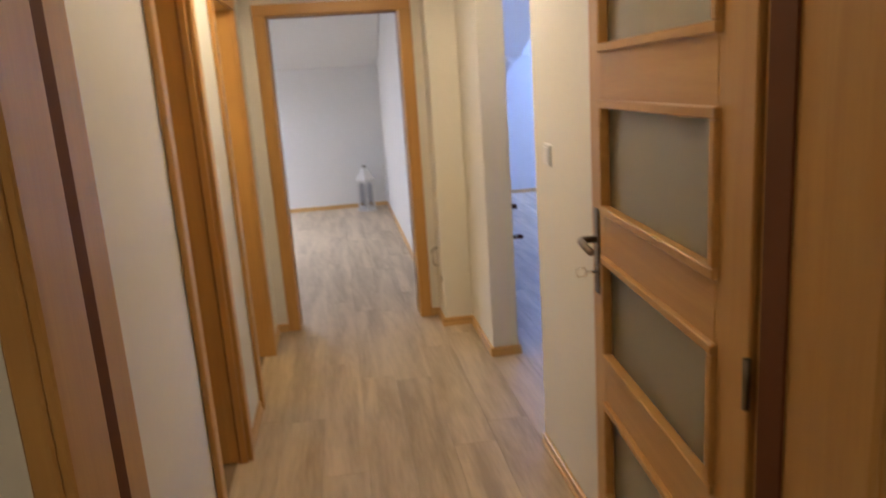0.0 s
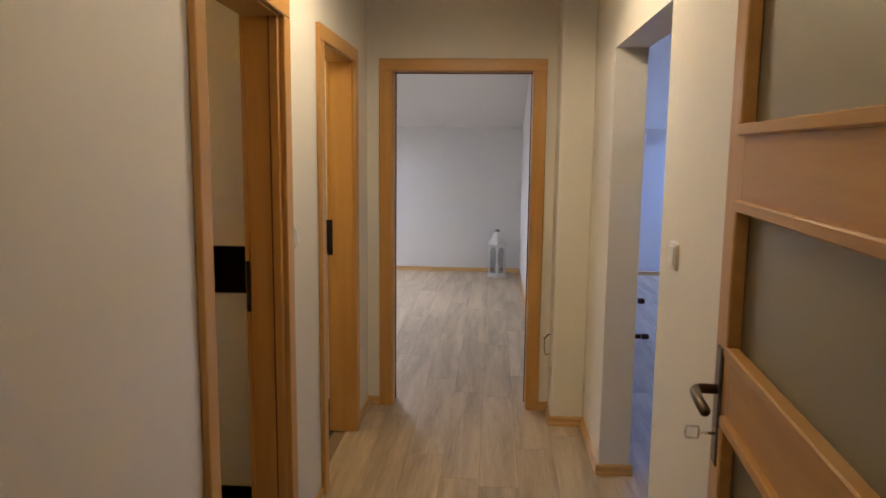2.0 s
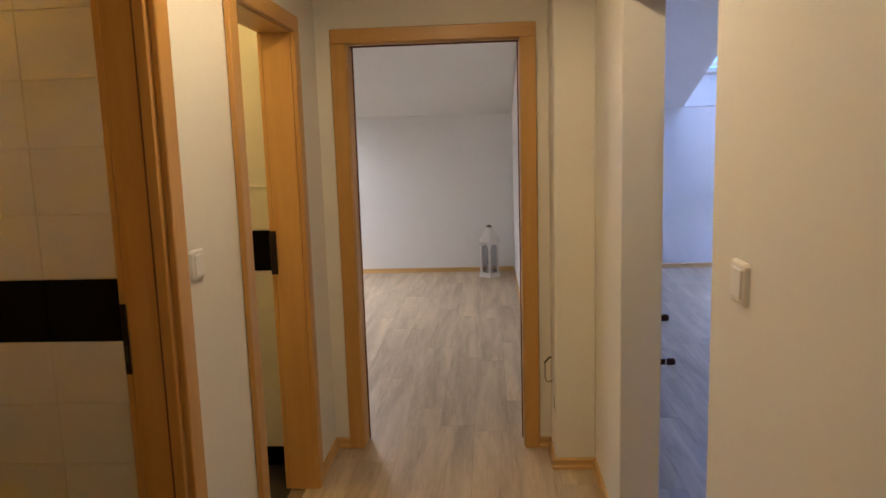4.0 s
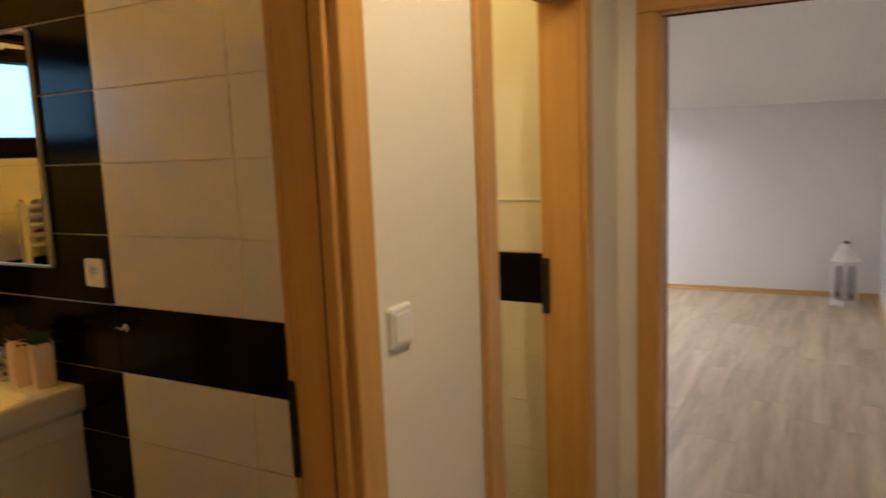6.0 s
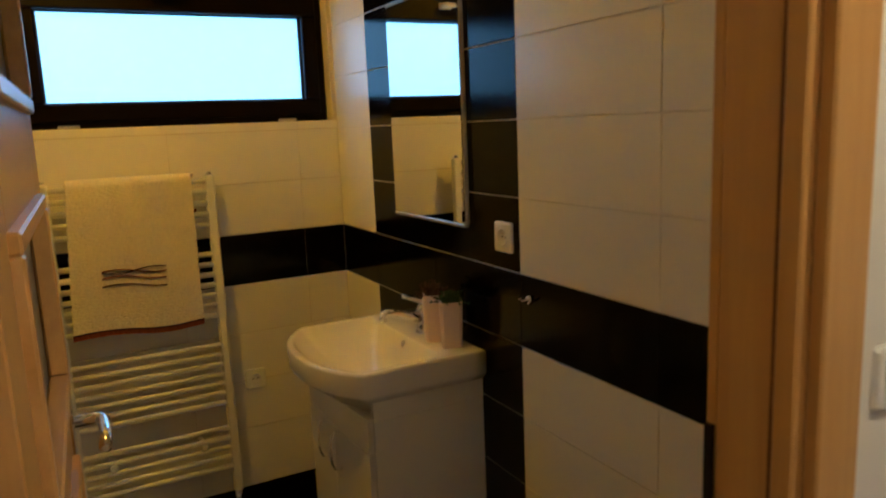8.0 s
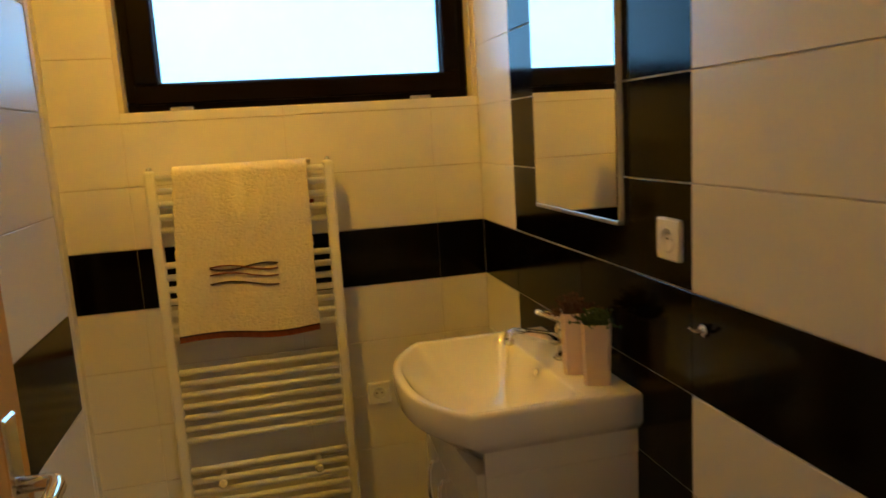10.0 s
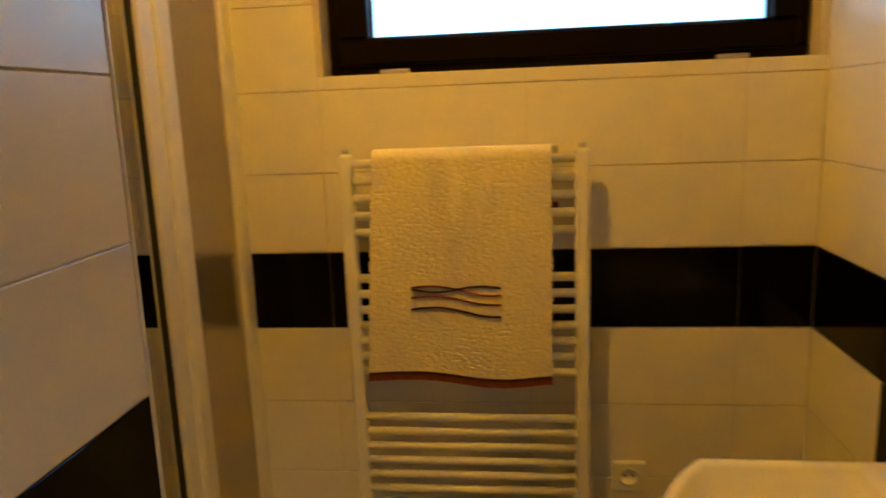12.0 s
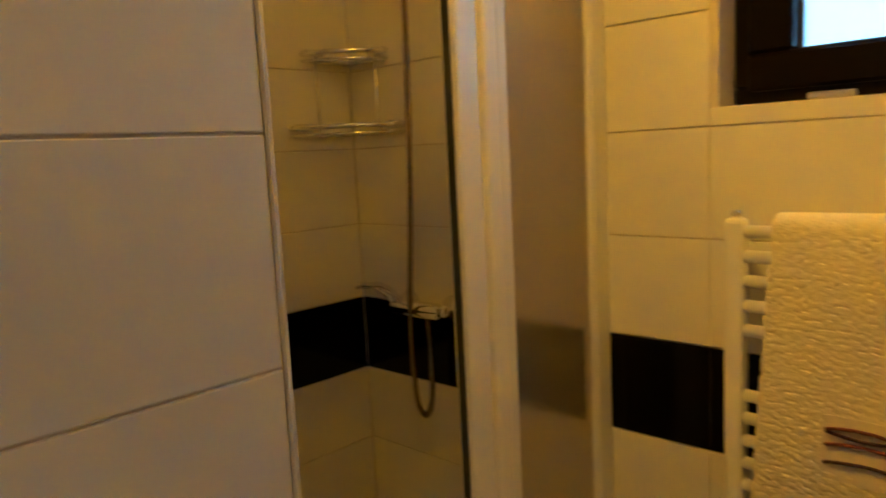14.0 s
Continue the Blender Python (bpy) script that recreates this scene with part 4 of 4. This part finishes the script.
def vanity():
    th = thing("vanity_unit", "white lacquered vanity unit under the washbasin", "cabinet", pose(-1.515, 3.52, 0))
    w, d, h = 0.264, 0.355, 0.845
    bm = B(-w, w, -d, -0.002, 0.06, 0.795, bevel=0.002)
    part("body", bm, LACQUER, th)
    for x0 in (-w, w - 0.016):
        part("side_panel", B(x0, x0 + 0.016, -d, -0.002, 0.7955, 0.873), LACQUER, th)
    part("plinth", B(-w + 0.01, w - 0.01, -d + 0.04, -0.01, 0, 0.0595), LACQUER, th)
    for s in (-1, 1):
        x0, x1 = (-w + 0.002, -0.0015) if s < 0 else (0.0015, w - 0.002)
        bm = bmesh.new()
        xs = np.linspace(x0, x1, 9)
        fr, bk = [], []
        for x in xs:
            y = -d - 0.018 - 0.012 * (1 - (x / w) ** 2)
            fr.append((x, y))
        out = fr + [(x1, -d - 0.0015), (x0, -d - 0.0015)]
        prism(bm, out, 0.07, 0.70)
        dr = part("door", bm, LACQUER, th)
        hx = s * 0.055
        hy = -d - 0.018 - 0.012 * (1 - (hx / w) ** 2)
        part("handle", tube(bmesh.new(), [(hx, hy, 0.58), (hx, hy - 0.02, 0.585), (hx, hy - 0.028, 0.605), (hx, hy - 0.03, 0.64), (hx, hy - 0.028, 0.675), (hx, hy - 0.02, 0.695), (hx, hy, 0.70)], 0.0055, 10), CHROME, dr, "arched chrome handle")
    bm = prism(bmesh.new(), [(x, -d - 0.018 - 0.012 * (1 - (x / w) ** 2)) for x in np.linspace(-w + 0.002, w - 0.002, 17)] + [(w - 0.002, -d - 0.0015), (-w + 0.002, -d - 0.0015)], 0.704, h - 0.04)
    part("apron", bm, LACQUER, th)


vanity()


def potted(name, m, label, leafmat, seed, tall, spread):
    th = thing(name, label, "plant", m, group="pots on the washbasin")
    r0, r1, h = 0.028, 0.033, tall
    bm = bmesh.new()
    loops = []
    for r, z in ((r0, 0), (r0 + 0.001, 0.002), (r1, h - 0.002), (r1 - 0.0015, h), (r1 - 0.005, h), (r1 - 0.006, h - 0.012)):
        loop = []
        for k in range(24):
            a = 2 * math.pi * k / 24 + math.pi / 24
            c, s = math.cos(a), math.sin(a)
            f = min(1 / max(abs(c), abs(s)), 1.30)
            loop.append(bm.verts.new((r * c * f, r * s * f, z)))
        loops.append(loop)
    for a, b in zip(loops, loops[1:]):
        for k in range(24):
            bm.faces.new((a[k], a[(k + 1) % 24], b[(k + 1) % 24], b[k]))
    bm.faces.new(loops[0][::-1])
    part("pot", bm, POT, th, "tall tapered square pot")
    part("soil", B(-r1 + 0.004, r1 - 0.004, -r1 + 0.004, r1 - 0.004, h - 0.02, h - 0.010), SOIL, th)
    rnd = random.Random(seed)
    bm = bmesh.new()
    for i in range(170):
        a, e = rnd.uniform(0, 2 * math.pi), rnd.uniform(0.25, 1.5)
        d = Vector((math.cos(a) * math.cos(e), math.sin(a) * math.cos(e), math.sin(e)))
        o = Vector((rnd.uniform(-0.02, 0.02), rnd.uniform(-0.02, 0.02), h - 0.012))
        ln = rnd.uniform(0.5, 1.0) * spread
        wv = d.cross(Vector((rnd.uniform(-1, 1), rnd.uniform(-1, 1), 0.3))).normalized()
        tip = o + d * ln + Vector((0, 0, -0.1 * ln))
        midp = o + d * ln * 0.6
        w = rnd.uniform(0.0018, 0.0035)
        v = [bm.verts.new(p) for p in (o - wv * w * 0.5, o + wv * w * 0.5, midp + wv * w, tip, midp - wv * w)]
        bm.faces.new(v)
        if i % 2 == 0:
            q = tip
            k = w * 1.5
            vs = [bm.verts.new(q + Vector(c) * k) for c in ((1, 0, 0), (0, 1, 0), (-1, 0, 0), (0, -1, 0), (0, 0, 1.2), (0, 0, -1.2))]
            for f in ((0, 1, 4), (1, 2, 4), (2, 3, 4), (3, 0, 4), (1, 0, 5), (2, 1, 5), (3, 2, 5), (0, 3, 5)):
                bm.faces.new([vs[j] for j in f])
    part("foliage", bm, leafmat, th, "tuft of small artificial leaves")


potted("potted_plant", pose(-1.318, 3.455, RIM, 0, 0, -24), "pink-beige square pot with a green grass tuft on the washbasin", LEAF_GREEN, 3, 0.138, 0.046)
potted("potted_plant", pose(-1.402, 3.442, RIM, 0, 0, -20), "pink-beige square pot with russet leaves on the washbasin", LEAF_RED, 7, 0.145, 0.060)

# mirror
mir = thing("mirror", "rectangular frameless mirror on the dark tiles", "mirror", pose(-1.54, 3.5195, 1.645))
part("backing", B(-0.242, 0.242, -0.012, 0, -0.340, 0.340), TRIM_WHITE, mir)
part("silvered_glass", B(-0.240, 0.240, -0.016, -0.0125, -0.338, 0.338), MIRROR, mir)
part("bottom_rail", B(-0.242, 0.242, -0.018, -0.001, -0.349, -0.3385, bevel=0.002), ALU, mir, "aluminium bottom rail")
part("top_rail", B(-0.242, 0.242, -0.018, -0.001, 0.3385, 0.347, bevel=0.002), ALU, mir, "aluminium top rail")
# hook
hk = thing("wall_hook", "small chrome double hook on the dark tile band", "hook", pose(-1.005, 3.5195, 1.137))
part("plate", lathe(bmesh.new(), [(0.012, 0), (0.012, 0.004), (0.009, 0.006)], 16), CHROME, hk, at=pose(0, 0, 0, 90, 0, 0))
for s in (-1, 1):
    part("prong", tube(bmesh.new(), [(0, -0.004, 0), (s * 0.008, -0.014, -0.003), (s * 0.012, -0.020, 0.003), (s * 0.013, -0.021, 0.006)], [0.003, 0.003, 0.003, 0.0045], 8), CHROME, hk)


# ---------------------------------------------------------------- shower
sh = thing("shower_enclosure", "shower screen with white posts and a frosted panel", "shower screen")
SY = 2.13
part("wall_profile", B(-2.359, -2.302, SY - 0.018, SY + 0.018, 0.10, 2.02, bevel=0.006), WHITE_ENAMEL, sh)
part("frosted_panel", B(-2.302, -2.052, SY - 0.003, SY + 0.003, 0.12, 2.0), SHOWER_GLASS, sh, "frosted acrylic panel")
for x0, x1, y in ((-2.052, -2.020, SY), (-2.0195, -1.985, SY + 0.006), (-1.9845, -1.930, SY - 0.004)):
    part("post", B(x0, x1, y - 0.017, y + 0.017, 0.10, 2.02, bevel=0.007, seg=2), WHITE_ENAMEL, sh)
part("seal", B(-1.9295, -1.924, SY - 0.010, SY + 0.004, 0.10, 2.02, bevel=0.002), RUBBER, sh, "dark magnetic seal")
part("top_rail", B(-2.359, -1.4415, SY - 0.02, SY + 0.02, 2.02, 2.055, bevel=0.005), WHITE_ENAMEL, sh)
part("bottom_rail", B(-2.359, -1.4415, SY - 0.02, SY + 0.02, 0.0755, 0.10, bevel=0.005), WHITE_ENAMEL, sh)
tray = solid("shower_tray", B(-2.359, -1.4415, 1.381, SY + 0.03, 0.0, 0.075, bevel=0.01), CERAMIC, "white acrylic shower tray on the floor", "shower tray")

vx = -2.3595
mixer = thing("shower_mixer", "chrome wall shower mixer with a metal hose", "shower mixer", pose(vx, 1.640, 1.203))
bm = tube(bmesh.new(), [(0.055, -0.085, 0), (0.055, -0.07, 0), (0.055, 0.07, 0), (0.055, 0.085, 0)], [0.012, 0.021, 0.021, 0.012], 16)
part("body", bm, CHROME, mixer)
for y in (-0.075, 0.075):
    part("wall_rosette", tube(bmesh.new(), [(0, y, 0), (0.012, y, 0), (0.03, y, 0), (0.055, y, 0)], [0.032, 0.028, 0.015, 0.015], 18), CHROME, mixer)
part("lever", tube(bmesh.new(), [(0.055, -0.07, 0.012), (0.062, -0.085, 0.035), (0.085, -0.10, 0.055), (0.13, -0.105, 0.062), (0.15, -0.105, 0.060)], [0.016, 0.015, 0.010, 0.008, 0.005], 12), CHROME, mixer)
pts = [(0.055, 0.035, -0.02), (0.058, 0.046, -0.09), (0.062, 0.050, -0.18), (0.064, 0.043, -0.237), (0.065, 0.024, -0.262), (0.065, 0.002, -0.24), (0.066, -0.006, -0.18), (0.074, -0.002, -0.08), (0.088, 0.016, 0.03), (0.088, 0.030, 0.2), (0.082, 0.040, 0.5), (0.074, 0.036, 0.8), (0.075, 0.018, 0.93)]


def smooth_path(p, k=10):
    out = []
    p = [Vector(q) for q in p]
    for i in range(len(p) - 1):
        a, b, c, d = p[max(i - 1, 0)], p[i], p[i + 1], p[min(i + 2, len(p) - 1)]
        for j in range(k):
            t = j / k
            out.append(0.5 * ((2 * b) + (c - a) * t + (2 * a - 5 * b + 4 * c - d) * t * t + (3 * b - a - 3 * c + d) * t ** 3))
    return out + [p[-1]]


hp = smooth_path(pts, 26)
part("hose", tube(bmesh.new(), hp, [0.0072 if i % 2 else 0.0060 for i in range(len(hp))], 10), HOSE, mixer, "ribbed metal shower hose")
rail = part("hand_shower", tube(bmesh.new(), [(0.075, 0.018, 0.92), (0.085, 0.018, 0.98), (0.10, 0.018, 1.05), (0.13, 0.018, 1.09), (0.15, 0.018, 1.08)], [0.011, 0.012, 0.016, 0.030, 0.034], 14), CHROME, mixer)
part("bracket", B(0, 0.06, 0.001, 0.035, 0.955, 0.985, bevel=0.004), CHROME, mixer)


def shelf():
    th = thing("corner_shelf", "two tier chrome wire corner shelf in the shower", "shelf", pose(-2.3595, 1.3805, 0))
    for z, r in ((1.655, 0.195), (1.838, 0.148)):
        tier = None
        arc = [(r * math.cos(a) * (1 - 0.10 * math.sin(2 * a)) + 0.004, r * math.sin(a) * (1 - 0.10 * math.sin(2 * a)) + 0.004, z) for a in np.linspace(0, math.pi / 2, 21)]
        bm = tube(bmesh.new(), arc, 0.0065, 10)
        tube(bm, [(p[0], p[1], z - 0.018) for p in arc], 0.0035, 8)
        tier = part("front_rail", bm, CHROME, th)
        bm = bmesh.new()
        for k in range(3):
            f = (k + 1) / 4
            tube(bm, [(r * f, 0.004, z - 0.018), (0.004, r * f, z - 0.018)], 0.0025, 6)
        tube(bm, [(0.004, 0.004, z - 0.018), (r, 0.004, z - 0.018)], 0.004, 8)
        tube(bm, [(0.004, 0.004, z - 0.018), (0.004, r, z - 0.018)], 0.004, 8)
        part("wire_base", bm, CHROME, tier)
        for p in ((r * 0.85, 0.012), (0.012, r * 0.85)):
            part("clip", B(p[0] - 0.03, p[0] + 0.03, p[1] - 0.012, p[1] + 0.012, z - 0.006, z + 0.010, bevel=0.004) if p[0] > p[1] else B(p[0] - 0.012, p[0] + 0.012, p[1] - 0.03, p[1] + 0.03, z - 0.006, z + 0.010, bevel=0.004), CHROME, tier)
    for p in ((0.115, 0.010), (0.010, 0.115), (0.006, 0.006)):
        part("upright_wire", tube(bmesh.new(), [(*p, 1.63), (*p, 1.838)], 0.0035, 8), CHROME, th)


shelf()
# white corner trim where the tiled wall ends
solid("trim", B(-1.4435, -1.4365, 2.359, 2.3705, 0, 2.2, bevel=0.002), TRIM_WHITE, "white plastic tile edge trim", "trim", kind="structure")


# ---------------------------------------------------------------- tiles, piece by piece
TILES = {}


def tile(parent, axis, face, out, b0, b1, z0, z1, mat):
    """One wall tile of b0..b1, z0..z1 in the plane axis = face; out: +1 or -1, the way it looks."""
    gb, gz = (0.0006, 0.0019) if mat is TILE_DARK else (0.0006, 0.0013)
    w, h = round(b1 - b0 - 2 * gb, 4), round(z1 - z0 - 2 * gz, 4)
    key = (axis, out, w, h, mat.name)
    if key not in TILES:
        bm = bmesh.new()
        t, c = 0.006, 0.0012
        lo = [(-w / 2, -h / 2), (w / 2, -h / 2), (w / 2, h / 2), (-w / 2, h / 2)]
        hi = [(-w / 2 + c, -h / 2 + c), (w / 2 - c, -h / 2 + c), (w / 2 - c, h / 2 - c), (-w / 2 + c, h / 2 - c)]

        def at(p, d):
            return (d * out, p[0], p[1]) if axis == "x" else (p[0], d * out, p[1])

        r0 = [bm.verts.new(at(p, -t)) for p in lo]
        r1 = [bm.verts.new(at(p, -c * 0.7)) for p in lo]
        r2 = [bm.verts.new(at(p, 0)) for p in hi]
        for a, b in ((r0, r1), (r1, r2)):
            for i in range(4):
                bm.faces.new((a[i], a[(i + 1) % 4], b[(i + 1) % 4], b[i]))
        bm.faces.new(r2)
        bm.faces.new(r0[::-1])
        TILES[key] = mesh_of("tile", bm, mat)
    ob = new("tile", TILES[key])
    bc, zc = (b0 + b1) / 2, (z0 + z1) / 2
    ob.parent = parent
    ob.location = (face, bc, zc) if axis == "x" else (bc, face, zc)
    return ob


def tile_wall(parent, axis, face, out, cols, z_top, dark_cols=(), hole=None, z_low=0.0, foot=0.0):
    rows = int(round((z_top - z_low) / 0.2))
    for k in range(rows):
        z0, z1 = z_low + 0.2 * k, z_low + 0.2 * (k + 1)
        if foot and k < 2:
            z0, z1 = (z0, foot) if k == 0 else (foot, z1)
        for i, (b0, b1) in enumerate(zip(cols, cols[1:])):
            mat = TILE_DARK if (i in dark_cols or abs(z0 - z_low - 1.0) < 0.01 or (foot and k == 0)) else TILE
            if hole and b1 > hole[0] and b0 < hole[1] and z1 > hole[2]:
                if b0 < hole[0] - 0.02:
                    tile(parent, axis, face, out, b0, hole[0], max(z0, hole[2]) if z0 < hole[2] else z0, z1, mat)
                if z0 < hole[2]:
                    tile(parent, axis, face, out, b0, b1, z0, hole[2], mat)
                continue
            tile(parent, axis, face, out, b0, b1, z0, z1, mat)


tile_wall(w_north, "y", 3.52, -1, [-2.36, -2.01, -1.53, -1.045, -0.545, -0.122], 2.2, (1, 2), foot=0.15)
tile_wall(w_west, "x", -2.36, 1, [1.38, 1.85, 2.35, 2.85, 3.35, 3.52], 2.2, (), (2.365, 3.505, 1.633), foot=0.15)
tile_wall(w_south, "y", 2.368, 1, [-1.4365, -0.94, -0.44, -0.122], 2.2)
tile_wall(w_shower, "y", 1.38, 1, [-2.36, -1.90, -1.44], 2.2)
tile_wall(w_south, "x", -1.44, -1, [1.38, 1.87, 2.359], 2.2)
tile_wall(w_wc, "y", 4.79, -1, [-1.9, -1.4, -0.9, -0.4, -0.122], 1.39, (), None, -0.01)
for b in np.arange(-1.9, -0.2, 0.5):
    pl = B(b, min(b + 0.498, -0.122), 4.782, 4.7895, 0, 0.098, bevel=0.001)
    part("plinth_tile", pl, TILE_DARK, w_wc)
part("tile_edge", B(-1.9, -0.122, 4.783, 4.793, 1.3905, 1.4005, bevel=0.003), TRIM_WHITE, w_wc, "pale rounded edge on top of the tiles")

FT = 0.333
for i in range(7):
    for j in range(7):
        x0, y0 = -2.36 + i * FT, 1.38 + j * FT
        x1, y1 = min(x0 + FT, -0.163), min(y0 + FT, 3.518)
        if x1 - x0 > 0.02 and y1 - y0 > 0.02:
            part("floor_tile", B(x0 + 0.0015, x1 - 0.0015, y0 + 0.0015, y1 - 0.0015, -0.0035, 0.0, bevel=0.0008), FLOOR_TILE, bath_floor)

# laminate planks: near ones singly, the rest joined
PW, PL = 0.193, 1.285
PLANKS = {}
far = bmesh.new()
rnd = random.Random(5)
x = -2.75
while x < 6.65:
    y = -2.15 - rnd.random() * PL
    while y < FAR + 0.1:
        a0, a1 = max(y, -2.15), min(y + PL, FAR + 0.1)
        bx0, bx1 = x, min(x + PW, 6.65)
        if bx0 < -0.17 and a0 < 5.0:
            a0 = 5.0
        if bx0 < -0.46:
            a0 = max(a0, 5.0)
        if bx1 > 1.85:
            a0 = max(a0, 1.2)
        if a1 - a0 > 0.03:
            near = -0.2 < bx0 < 2.6 and a1 > 0.2
            if near:
                key = (round(bx1 - bx0, 3), round(a1 - a0, 3))
                if key not in PLANKS:
                    w, l = (bx1 - bx0) / 2 - 0.0006, (a1 - a0) / 2 - 0.0006
                    PLANKS[key] = mesh_of("plank", B(-w, w, -l, l, -0.008, 0.0, bevel=0.0007), OAK)
                ob = new("plank", PLANKS[key])
                ob.parent = floor
                ob.location = ((bx0 + bx1) / 2, (a0 + a1) / 2, 0)
            else:
                box(far, bx0 + 0.0006, bx1 - 0.0006, a0 + 0.0006, a1 - 0.0006, -0.008, 0.0)
        y += PL
    x += PW
tagged(part("planks_beyond", far, OAK_FAR, floor), kind="stuff")
